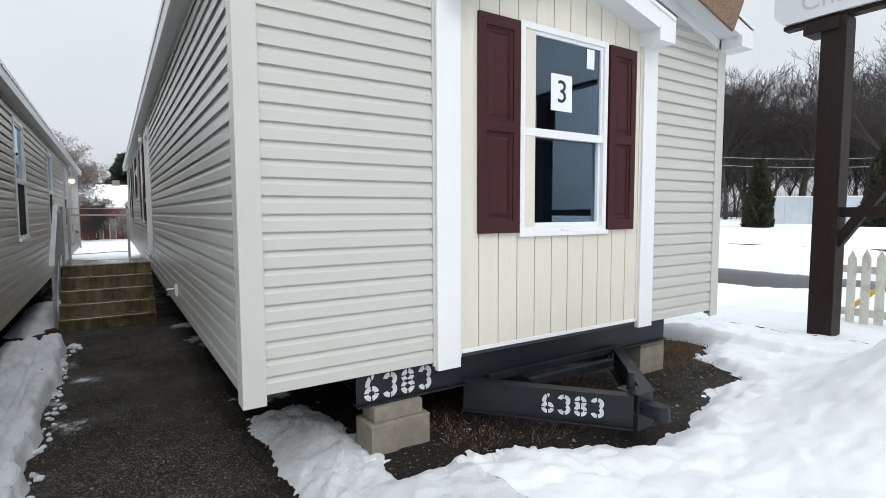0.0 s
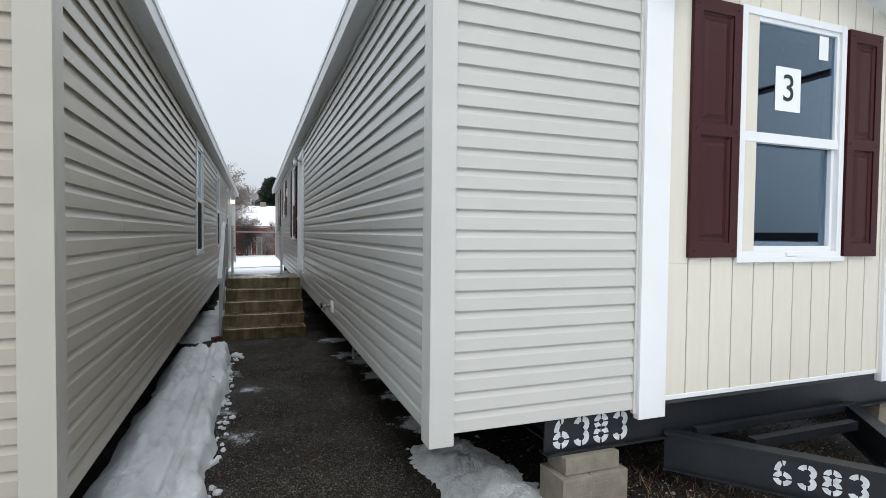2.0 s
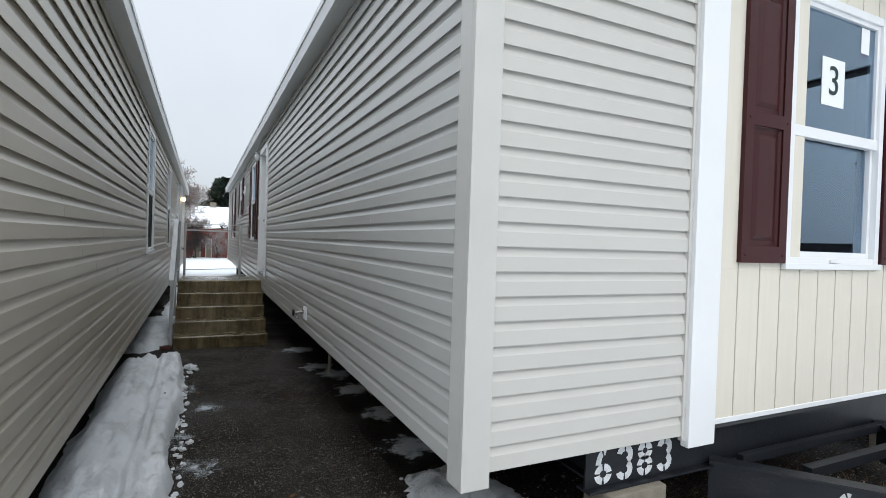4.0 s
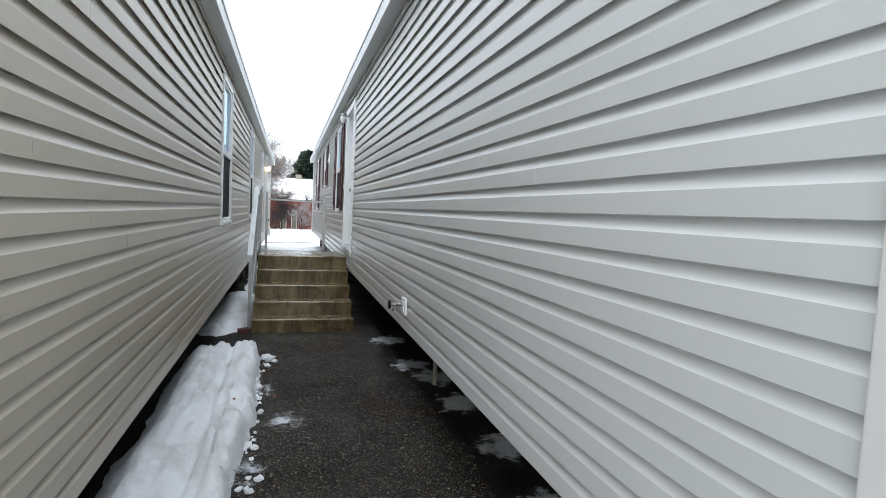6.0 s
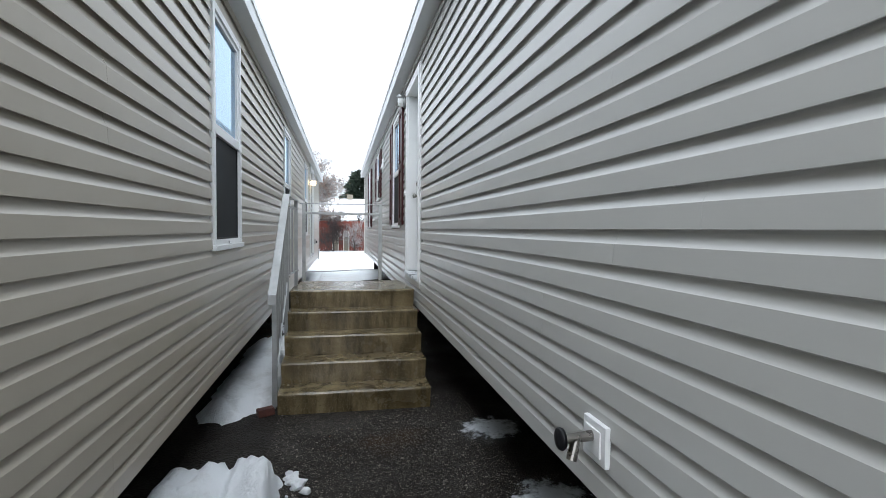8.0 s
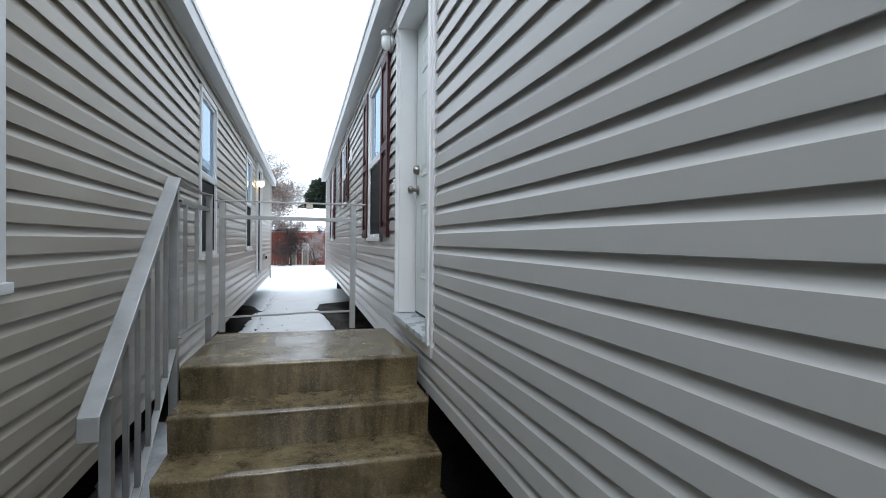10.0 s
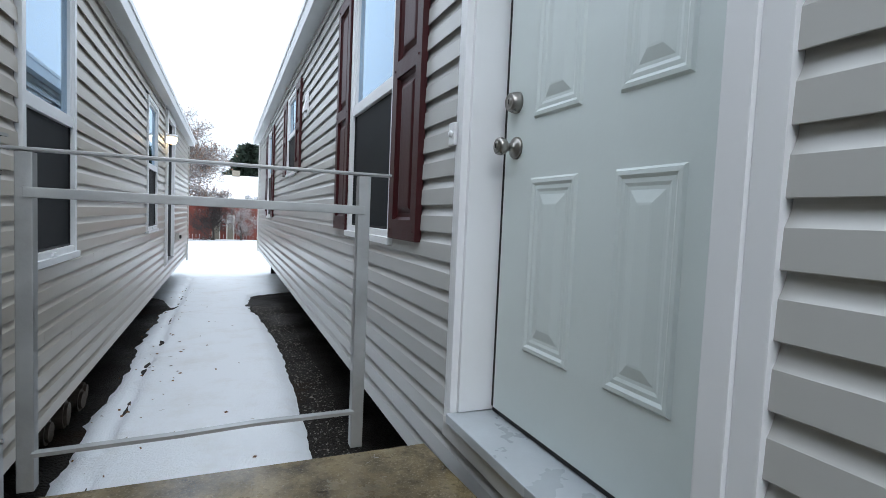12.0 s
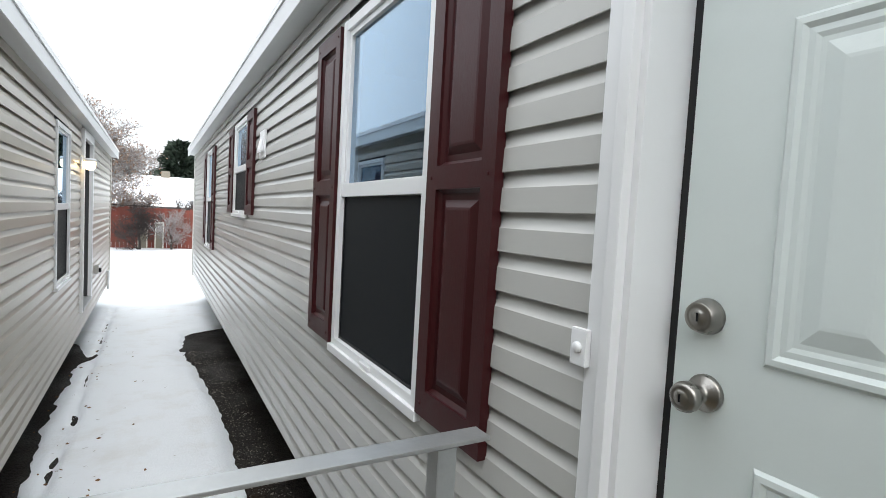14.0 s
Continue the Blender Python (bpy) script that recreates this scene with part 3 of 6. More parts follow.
def fbox(bm, f, a0, a1, d0, d1, z0, z1, bevel=0.0):
    p, q = f(a0, d0, z0), f(a1, d1, z1)
    return box(bm, min(p[0], q[0]), max(p[0], q[0]), min(p[1], q[1]), max(p[1], q[1]), z0, z1, bevel)


def window(name, axis, c, out, a0, a1, z0, z1, label, screen=True):
    f = frame_face(axis, c, out)
    x, y, _ = f((a0 + a1) / 2, 0, z0)
    ob = thing(name, x, y, z0, label, "window", kind="structure")
    zm = z0 + (z1 - z0) * 0.49
    w = 0.045
    bm = bmesh.new()
    fbox(bm, f, a0, a0 + w, -0.05, 0.028, z0, z1, 0.004)
    fbox(bm, f, a1 - w, a1, -0.05, 0.028, z0, z1, 0.004)
    fbox(bm, f, a0 + w, a1 - w, -0.05, 0.026, z1 - w, z1, 0.004)
    fbox(bm, f, a0 + w, a1 - w, -0.05, 0.026, z0, z0 + w, 0.004)
    part("window_frame", bm, M_WHITE, ob)
    part("window_sill", fbox(bmesh.new(), f, a0 - 0.012, a1 + 0.012, 0.0, 0.042, z0 - 0.022, z0 + 0.012, 0.004), M_WHITE, ob)
    up = bmesh.new()
    s = 0.026
    fbox(up, f, a0 + w, a0 + w + s, -0.02, 0.012, zm, z1 - w, 0.003)
    fbox(up, f, a1 - w - s, a1 - w, -0.02, 0.012, zm, z1 - w, 0.003)
    fbox(up, f, a0 + w + s, a1 - w - s, -0.02, 0.012, z1 - w - s, z1 - w, 0.003)
    fbox(up, f, a0 + w, a1 - w, -0.02, 0.020, zm - 0.03, zm + 0.03, 0.004)
    su = part("sash_upper", up, M_WHITE, ob)
    lo = bmesh.new()
    fbox(lo, f, a0 + w, a0 + w + s, -0.045, -0.004, z0 + w, zm - 0.03, 0.003)
    fbox(lo, f, a1 - w - s, a1 - w, -0.045, -0.004, z0 + w, zm - 0.03, 0.003)
    fbox(lo, f, a0 + w + s, a1 - w - s, -0.045, -0.004, z0 + w, z0 + w + 0.032, 0.003)
    sl_ = part("sash_lower", lo, M_WHITE, ob)
    g = part("pane", fbox(bmesh.new(), f, a0 + w + s, a1 - w - s, -0.008, -0.004, zm + 0.03, z1 - w - s), M_GLASS, su, "bluish reflecting glass")
    g.visible_shadow = False
    g = part("pane", fbox(bmesh.new(), f, a0 + w + s, a1 - w - s, -0.034, -0.030, z0 + w + 0.032, zm - 0.03), M_GLASS, sl_, "bluish reflecting glass")
    g.visible_shadow = False
    if screen:
        sc = part("insect_screen", fbox(bmesh.new(), f, a0 + w + 0.012, a1 - w - 0.012, -0.003, 0.001, z0 + w + 0.012, zm - 0.032), M_SCREEN, ob, "dark charcoal insect screen")
        sf = bmesh.new()
        t = 0.012
        fbox(sf, f, a0 + w, a0 + w + t, -0.003, 0.006, z0 + w, zm - 0.03)
        fbox(sf, f, a1 - w - t, a1 - w, -0.003, 0.006, z0 + w, zm - 0.03)
        fbox(sf, f, a0 + w + t, a1 - w - t, -0.003, 0.006, z0 + w, z0 + w + t)
        part("screen_frame", sf, M_BLACK, sc)
    part("latch", fbox(bmesh.new(), f, (a0 + a1) / 2 - 0.05, (a0 + a1) / 2 + 0.05, 0.026, 0.038, z0 + 0.016, z0 + 0.034, 0.004), M_WHITE, ob)
    return ob


def panel_rings(bm, f, a0, a1, z0, z1, rings):
    """A moulded panel from concentric rectangles: (inset, depth)."""
    loops = []
    for i, d in rings:
        loops.append([bm.verts.new(f(a, d, z)) for a, z in ((a0 + i, z0 + i), (a1 - i, z0 + i), (a1 - i, z1 - i), (a0 + i, z1 - i))])
    for p, q in zip(loops, loops[1:]):
        for i in range(4):
            bm.faces.new((p[i], p[(i + 1) % 4], q[(i + 1) % 4], q[i]))
    bm.faces.new(loops[-1])
    return bm


def shutter(axis, c, out, a0, a1, z0, z1):
    f = frame_face(axis, c, out)
    x, y, _ = f((a0 + a1) / 2, 0.015, z0)
    ob = thing("window_shutter", x, y, z0, "burgundy raised-panel vinyl shutter screwed beside a window", "shutter", "window shutters")
    zm = z0 + (z1 - z0) * 0.50
    s = 0.062
    bm = bmesh.new()
    for p, q, u, v in pieces_around(a0, a1, z0, z1, [(a0 + s, a1 - s, z0 + 0.085, zm - 0.035), (a0 + s, a1 - s, zm + 0.035, z1 - 0.075)]):
        fbox(bm, f, p, q, 0.012, 0.040, u, v)
    bmesh.ops.remove_doubles(bm, verts=bm.verts, dist=1e-5)
    fr_ = part("frame", bm, M_SHUTTER, ob)
    rings = ((0.0, 0.030), (0.012, 0.020), (0.03, 0.020), (0.052, 0.032), (0.060, 0.033))
    for u, v in ((z0 + 0.085, zm - 0.035), (zm + 0.035, z1 - 0.075)):
        part("panel", panel_rings(bmesh.new(), f, a0 + s, a1 - s, u, v, rings), M_SHUTTER, ob)
    for u in (z0 + 0.04, zm, z1 - 0.04):
        for a in (a0 + 0.03, a1 - 0.03):
            p = Vector(f(a, 0.038, u))
            n = Vector(f(a, 0.044, u))
            part("screw", rod(bmesh.new(), p, n, 0.006, 0.005, 8), M_SHUTTER, fr_)
    return ob


# ---- grey home ----
R_WINDOWS = [(10.312, 11.223, 1.487, 2.983), (13.95, 14.86, 2.045, 2.99), (17.17, 18.08, 1.487, 2.983)]
DOOR = (8.595, 9.560, 0.930, 2.985)
TRIM = (8.512, 9.608)
DX = 0.834                                        # outer face of the entry door
holes = [(a + 0.02, b - 0.02, s + 0.02, t - 0.02) for a, b, s, t in R_WINDOWS] + [DOOR]
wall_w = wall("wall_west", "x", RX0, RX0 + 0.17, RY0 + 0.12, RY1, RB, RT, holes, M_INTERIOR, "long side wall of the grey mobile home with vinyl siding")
cover = [(a - 0.012, b + 0.012, s - 0.024, t + 0.005) for a, b, s, t in R_WINDOWS] + [(TRIM[0], TRIM[1], 0.86, 3.045)]
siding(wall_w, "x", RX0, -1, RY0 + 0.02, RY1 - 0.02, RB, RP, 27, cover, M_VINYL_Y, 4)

FW = (2.614, 3.535, 1.487, 2.983)
wall_s = wall("wall_south", "y", RY0, RY0 + 0.12, RX0, RX1, FB, 3.75, [(FW[0] + 0.02, FW[1] - 0.02, FW[2] + 0.02, FW[3] - 0.02)], M_INTERIOR,
              "front end wall of the grey mobile home")


def rake(z, a0, a1):
    k = max(0.0, (z - RT) / 0.27)
    return max(a0, RX0 + k), min(a1, RX1 - k)


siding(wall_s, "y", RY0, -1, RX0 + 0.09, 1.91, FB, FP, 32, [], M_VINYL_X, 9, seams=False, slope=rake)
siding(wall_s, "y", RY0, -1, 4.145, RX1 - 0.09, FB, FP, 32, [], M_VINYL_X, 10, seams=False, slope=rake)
# cream vertical siding between the white pilasters
BB0, BB1, n = 2.085, 3.97, 11
for i in range(n):
    a, b = BB0 + (BB1 - BB0) * i / n, BB0 + (BB1 - BB0) * (i + 1) / n
    bm = bmesh.new()
    for u, v in ((0.715, FW[2] - 0.024), (FW[2] - 0.024, FW[3] + 0.004), (FW[3] + 0.004, 3.62)):
        lo, hi = a + 0.004, b - 0.004
        if u > 1.4 and v < 3.1:
            if lo >= FW[0] - 0.01 and hi <= FW[1] + 0.01:
                continue
            if lo < FW[0] - 0.012 < hi:
                hi = FW[0] - 0.012
            if lo < FW[1] + 0.012 < hi:
                lo = FW[1] + 0.012
        box(bm, lo, hi, RY0 - 0.016, RY0 - 0.001, u, v, 0.0025)
    part("vertical_board", bm, M_CREAM, wall_s)
part("board_backing", boxed(BB0, BB1, RY0 - 0.006, RY0 - 0.0005, 0.715, FW[2] - 0.03), M_CREAM, wall_s)
part("board_backing", boxed(BB0, BB1, RY0 - 0.006, RY0 - 0.0005, FW[3] + 0.01, 3.62), M_CREAM, wall_s)
part("bottom_trim", boxed(BB0, BB1, RY0 - 0.022, RY0, 0.690, 0.716, 0.004), M_WHITE, wall_s)

wall_e = wall("wall_east", "x", RX1 - 0.12, RX1, RY0 + 0.12, RY1, RB, RT, [], M_VINYL_Y, "hidden long side wall of the grey mobile home")
# two unseen panels added to keep daylight out from under the grey home
wall("wall_light_block", "x", RX1 - 0.10, RX1 - 0.06, 5.0, RY1, -0.05, RB, [], M_BELLY, "unseen dark panel added to block light under the far side")
wall("wall_light_block", "y", RY1 - 0.1, RY1 - 0.06, RX0 + 0.3, RX1 - 0.1, -0.05, RB, [], M_BELLY, "unseen dark panel added to block light under the rear end")
wall_n = wall("wall_north", "y", RY1, RY1 + 0.12, RX0, RX1, RB, 3.6, [], M_VINYL_X, "rear end wall of the grey mobile home")
tagged(part("floor", boxed(RX0 + 0.1, RX1 - 0.1, RY0 + 0.05, RY1, 0.66, 0.96), M_BELLY), "floor deck with black underbelly sheet", "floor", kind="structure")
# ceiling and partitions carry the dim room in their dark colour
tagged(part("ceiling", boxed(RX0 + 0.17, RX1 - 0.12, RY0 + 0.12, RY1, 3.2, 3.25), M_INTERIOR), "plain drywall ceiling, colour darkened for the dim room", "ceiling", kind="structure")
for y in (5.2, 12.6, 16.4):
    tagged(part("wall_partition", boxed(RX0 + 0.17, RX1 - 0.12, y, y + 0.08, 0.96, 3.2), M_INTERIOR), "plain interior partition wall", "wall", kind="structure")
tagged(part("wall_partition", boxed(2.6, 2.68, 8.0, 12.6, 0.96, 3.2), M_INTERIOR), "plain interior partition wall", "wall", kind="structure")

# corner posts and white pilasters
for x, y, dx, dy in ((RX0, RY0, 1, 1), (RX1, RY0, -1, 1), (RX0, RY1, 1, -1)):
    bm = bmesh.new()
    w, d = 0.098, 0.026
    box(bm, min(x - dx * d, x + dx * w), max(x - dx * d, x + dx * w), min(y - dy * d, y), max(y - dy * d, y), 0.603, RT + (0.02 if y < 5 else -0.02), 0.004)
    box(bm, min(x - dx * d, x), max(x - dx * d, x), min(y, y + dy * w), max(y, y + dy * w), 0.603, RT - 0.02, 0.004)
    tagged(part("trim", bm, M_GREYTRIM), "grey vinyl outside corner post of the home", "corner trim", kind="structure")
for a, b, zb in ((1.905, 2.088, 0.609), (3.967, 4.150, 0.635)):
    bm = boxed(a, b, RY0 - 0.045, RY0, zb, 3.20 if a < 3 else 3.06, 0.005)
    ob = tagged(part("trim", bm, M_WHITE), "smooth white vinyl pilaster on the front wall", "wall trim", kind="structure")
    part("channel", boxed(a - 0.02 if a < 3 else b, a if a < 3 else b + 0.02, RY0 - 0.024, RY0, zb + 0.03, 3.04, 0.003), M_GREYTRIM, ob)
    part("channel", boxed(b if a < 3 else a - 0.02, b + 0.02 if a < 3 else a, RY0 - 0.024, RY0, zb + 0.06, 3.04, 0.003), M_CREAM, ob)

# roof, eaves and gable trims
EX = RX0 - 0.13


def slab(bm, pts, y0, y1):
    """A prism from a section (x, z) along y."""
    a = [bm.verts.new((x, y0, z)) for x, z in pts]
    b = [bm.verts.new((x, y1, z)) for x, z in pts]
    n = len(pts)
    bm.faces.new(a)
    bm.faces.new(list(reversed(b)))
    for i in range(n):
        bm.faces.new((a[i], a[(i + 1) % n], b[(i + 1) % n], b[i]))
    return bm


ROOF_Y0 = RY0 - 0.22
K = 0.27
EL, ER = EX, RX1 + 0.13
zt = 3.335
roof = thing("roof", MID, RY0, zt, "low gabled dark shingle roof with white fascia on the grey home", "roof", kind="structure")
rise = K * (MID - EL)
part("shingles", slab(bmesh.new(), [(EL - 0.02, zt + 0.02), (MID, zt + rise + 0.02), (ER + 0.02, zt + 0.02), (ER + 0.02, zt + 0.0), (MID, zt + rise), (EL - 0.02, zt)], ROOF_Y0, RY1 + 0.3), M_SHINGLE, roof)
part("fascia", boxed(EL - 0.012, EL + 0.012, ROOF_Y0 + 0.01, RY1 + 0.29, zt - 0.15, zt + 0.012, 0.003), M_FASCIA, roof, "white aluminium fascia board")
part("fascia", boxed(ER - 0.012, ER + 0.012, ROOF_Y0 + 0.01, RY1 + 0.29, zt - 0.15, zt + 0.012, 0.003), M_FASCIA, roof, "white aluminium fascia board")
part("drip_edge", boxed(EL - 0.022, EL - 0.010, ROOF_Y0, RY1 + 0.3, zt - 0.02, zt + 0.022), M_WHITE, roof)
part("soffit", boxed(EL + 0.012, RX0 - 0.001, ROOF_Y0 + 0.02, RY1 + 0.28, zt - 0.128, zt - 0.112), M_FASCIA, roof)
part("soffit", boxed(RX1 + 0.001, ER - 0.012, ROOF_Y0 + 0.02, RY1 + 0.28, zt - 0.128, zt - 0.112), M_FASCIA, roof)
part("frieze", boxed(RX0 - 0.03, RX0, RY0 + 0.1, RY1 - 0.1, RT - 0.05, RT - 0.002, 0.003), M_WHITE, roof)


def rake_trim(x_low, x_mid, z_low, k, y0, y1, parent):
    """Sloping fascia, slotted soffit and boxed eave return from the low end up to the ridge."""
    s = 1 if x_mid > x_low else -1
    zr = z_low + k * abs(x_mid - x_low)
    part("rake_fascia", slab(bmesh.new(), [(x_low, z_low - 0.11), (x_mid, zr - 0.11), (x_mid, zr + 0.05), (x_low, z_low + 0.05)], y0, y0 + 0.022), M_WHITE, parent)
    part("rake_cap", slab(bmesh.new(), [(x_low, z_low + 0.03), (x_mid, zr + 0.03), (x_mid, zr + 0.058), (x_low, z_low + 0.058)], y0 - 0.012, y0 + 0.03), M_WHITE, parent)
    m = 22
    for i in range(m):
        ya, yb = y0 + 0.022 + (y1 - y0 - 0.022) * i / m, y0 + 0.022 + (y1 - y0 - 0.022) * (i + 0.86) / m
        part("soffit_slat", slab(bmesh.new(), [(x_low, z_low - 0.10), (x_mid, zr - 0.10), (x_mid, zr - 0.09), (x_low, z_low - 0.09)], ya, yb), M_WHITE, parent)
    part("soffit_backing", slab(bmesh.new(), [(x_low, z_low - 0.088), (x_mid, zr - 0.088), (x_mid, zr - 0.08), (x_low, z_low - 0.08)], y0 + 0.022, y1), M_FASCIA, parent)
    bm = slab(bmesh.new(), [(x_low - s * 0.004, z_low - 0.15), (x_low + s * 0.20, z_low - 0.15), (x_low + s * 0.20, z_low + k * 0.2 - 0.09), (x_low - s * 0.004, z_low + 0.03)], y0 - 0.006, y1)
    part("eave_return", bm, M_WHITE, parent)


rake_trim(ER, MID, zt - 0.01, K, ROOF_Y0, RY0 - 0.002, roof)
rake_trim(EL, MID, zt - 0.02, K, ROOF_Y0, RY0 - 0.002, roof)
zf = zt - 0.11
part("rake_frieze", slab(bmesh.new(), [(RX1 - 0.01, zf + K * (ER - RX1 + 0.01) - 0.09), (MID, zf + K * (ER - MID) - 0.09), (MID, zf + K * (ER - MID) + 0.02), (RX1 - 0.01, zf + K * (ER - RX1 + 0.01) + 0.02)], RY0 - 0.026, RY0 - 0.003), M_WHITE, roof)
gab = thing("front_gable", MID + 0.05, RY0, 3.1, "small white decorative gable over the front window", "gable", kind="structure")
GM = MID + 0.05
rake_trim(4.12, GM, 3.17, K, RY0 - 0.21, RY0 - 0.002, gab)
rake_trim(1.96, GM, 3.17, K, RY0 - 0.21, RY0 - 0.002, gab)
part("gable_roof", slab(bmesh.new(), [(4.14, 3.225), (GM, 3.225 + K * (4.14 - GM)), (1.95, 3.225), (1.95, 3.245), (GM, 3.245 + K * (4.14 - GM)), (4.14, 3.245)], RY0 - 0.22, RY0 - 0.001), M_SHINGLE, gab)
osb = part("loose_board", slab(bmesh.new(), [(4.90, 3.25), (5.06, 3.55), (4.62, 3.95), (4.28, 3.43)], ROOF_Y0 - 0.055, ROOF_Y0 - 0.035), M_OSB)
tagged(osb, "weathered strand board fixed over the roof rake", "board")

w1 = window("window_1", "y", RY0, -1, *FW, "white double-hung window with bluish glass on the front wall", screen=False)
part("insect_screen", boxed(FW[0] + 0.05, FW[1] - 0.05, RY0 + 0.050, RY0 + 0.054, FW[2] + 0.05, 2.19), M_SCREEN, w1, "dark charcoal insect screen behind the pane")
for a, b in ((2.240, 2.602), (3.547, 3.872)):
    shutter("y", RY0, -1, a, b, 1.497, 2.965)
for i, (a, b, s, t) in enumerate(R_WINDOWS):
    window("window_%d" % (i + 2), "x", RX0, -1, a, b, s, t, "white double-hung window with dark lower screen on the grey siding")
    shutter("x", RX0, -1, a - 0.375, a - 0.012, s + 0.012, t - 0.012)
    shutter("x", RX0, -1, b + 0.012, b + 0.375, s + 0.012, t - 0.012)

# paper number and label on the front pane
paper = thing("number_sheet", 3.05, RY0 + 0.02, 2.42, "white paper sheet with a dark number three on the pane", "paper sheet")
sheet = part("sheet", boxed(2.935, 3.155, RY0 + 0.0015, RY0 + 0.0035, 2.40, 2.67), M_PAPER, paper)


def text_mesh(words, size, m, extrude=0.001):
    cu = bpy.data.curves.new("lettering", "FONT")
    cu.body, cu.size, cu.extrude, cu.align_x, cu.align_y = words, size, extrude, "CENTER", "CENTER"
    ob = bpy.data.objects.new("lettering", cu)
    me = bpy.data.meshes.new_from_object(ob)
    bm = bmesh.new()
    bm.from_mesh(me)
    bmesh.ops.transform(bm, matrix=m, verts=bm.verts)
    bpy.data.objects.remove(ob)
    bpy.data.meshes.remove(me)
    return bm


part("numeral", text_mesh("3", 0.235, Matrix.Translation((3.047, RY0 - 0.0005, 2.535)) @ pose(0, 0, 0, 90, 0, 0)), M_INK, sheet, "dark printed numeral")
tag = thing("sticker", 3.4, RY0 + 0.02, 2.75, "small pale label stuck on the front pane", "sticker")
part("sheet", boxed(3.315, 3.40, RY0 + 0.0015, RY0 + 0.0035, 2.755, 2.905), M_PAPER, tag)

# ---- entry door ----
f = frame_face("x", RX0, -1)
door = thing("door_1", DX, (DOOR[0] + DOOR[1]) / 2, DOOR[2], "closed pale grey six-panel entry door with white trim", "door", kind="structure")
D0, D1, DZ0, DZ1 = 8.640, 9.512, 0.980, 2.955
DD = RX0 - DX
slab_ob = part("slab", fbox(bmesh.new(), f, D0, D1 - 0.006, DD - 0.040, DD, DZ0, DZ1, 0.002), M_DOOR, door)
fd = frame_face("x", DX, -1)
rings = ((0.0, 0.0), (0.006, 0.007), (0.016, 0.008), (0.024, 0.0025), (0.034, 0.0035), (0.042, 0.001), (0.05, 0.001), (0.078, 0.0085), (0.084, 0.009))
PY = ((8.786, 8.987), (9.125, 9.344))
for z0, z1 in ((1.213, 1.728), (1.900, 2.462), (2.600, 2.820)):
    for a, b in PY:
        part("panel", panel_rings(bmesh.new(), fd, a, b, z0, z1, rings), M_DOOR, slab_ob)
part("weatherstrip", fbox(bmesh.new(), f, D1 - 0.0055, D1 + 0.0115, DD - 0.035, DD - 0.003, DZ0, DZ1), M_DARKGAP, door)
part("weatherstrip", fbox(bmesh.new(), f, D0 - 0.0095, D0 - 0.0005, DD - 0.035, DD - 0.004, DZ0, DZ1), M_DARKGAP, door)
part("weatherstrip", fbox(bmesh.new(), f, D0, D1, DD - 0.035, DD - 0.002, DZ0 - 0.014, DZ0 - 0.001), M_DARKGAP, door)
bm = bmesh.new()
fbox(bm, f, D1 + 0.012, 9.559, -0.16, 0.012, 0.966, 2.984, 0.003)
fbox(bm, f, 8.596, D0 - 0.010, -0.16, 0.012, 0.966, 2.984, 0.003)
fbox(bm, f, D0 - 0.010, D1 + 0.012, -0.16, 0.012, DZ1 + 0.006, 2.984, 0.003)
part("jamb", bm, M_WHITE, door)
bm = bmesh.new()
for a, b, d in ((9.540, 9.568, 0.036), (9.568, 9.608, 0.027), (8.560, 8.612, 0.036), (8.512, 8.560, 0.027)):
    fbox(bm, f, a, b, 0.0, d, 0.918, 3.045, 0.004)
fbox(bm, f, 8.612, 9.540, 0.0, 0.034, 2.962, 3.045, 0.004)
part("casing", bm, M_WHITE, door, "white vinyl door casing")
part("threshold", fbox(bmesh.new(), f, 8.614, 9.538, -0.12, 0.050, 0.932, 0.963, 0.004), M_SADDLE, door, "pale wet aluminium threshold")
part("apron", fbox(bmesh.new(), f, 8.514, 9.606, 0.0, 0.030, 0.865, 0.931, 0.004), M_GREYTRIM, door)
KM = Matrix.Translation((DX, 9.438, 1.825)) @ pose(0, 0, 0, 0, -90, 0)
part("knob", lathe(bmesh.new(), [(0.034, 0), (0.034, 0.006), (0.031, 0.011), (0.017, 0.016), (0.0125, 0.022), (0.0125, 0.034), (0.020, 0.040), (0.027, 0.050), (0.0275, 0.060),
                                 (0.0245, 0.069), (0.017, 0.072), (0.015, 0.0705), (0.013, 0.074), (0.004, 0.075)], 28, KM), M_NICKEL, slab_ob, "satin nickel knob", True)
BM = Matrix.Translation((DX, 9.446, 1.964)) @ pose(0, 0, 0, 0, -90, 0)
bolt = part("deadbolt", lathe(bmesh.new(), [(0.033, 0), (0.033, 0.008), (0.030, 0.020), (0.0265, 0.030), (0.025, 0.0315), (0.020, 0.030), (0.012, 0.030), (0.011, 0.032), (0.003, 0.032)], 28, BM), M_NICKEL, slab_ob, "satin nickel deadbolt", True)
part("keyhole", boxed(DX - 0.0335, DX - 0.0318, 9.4445, 9.4475, 1.956, 1.972), M_BLACK, slab_ob)
part("keyhole", boxed(DX - 0.0765, DX - 0.0748, 9.4365, 9.4395, 1.818, 1.832), M_BLACK, slab_ob)
bell = thing("doorbell", RX0 - 0.03, 9.62, 1.84, "small white doorbell button beside the door casing", "doorbell")
part("plate", fbox(bmesh.new(), f, 9.594, 9.636, 0.027, 0.041, 1.840, 1.914, 0.004), M_WHITE, bell)
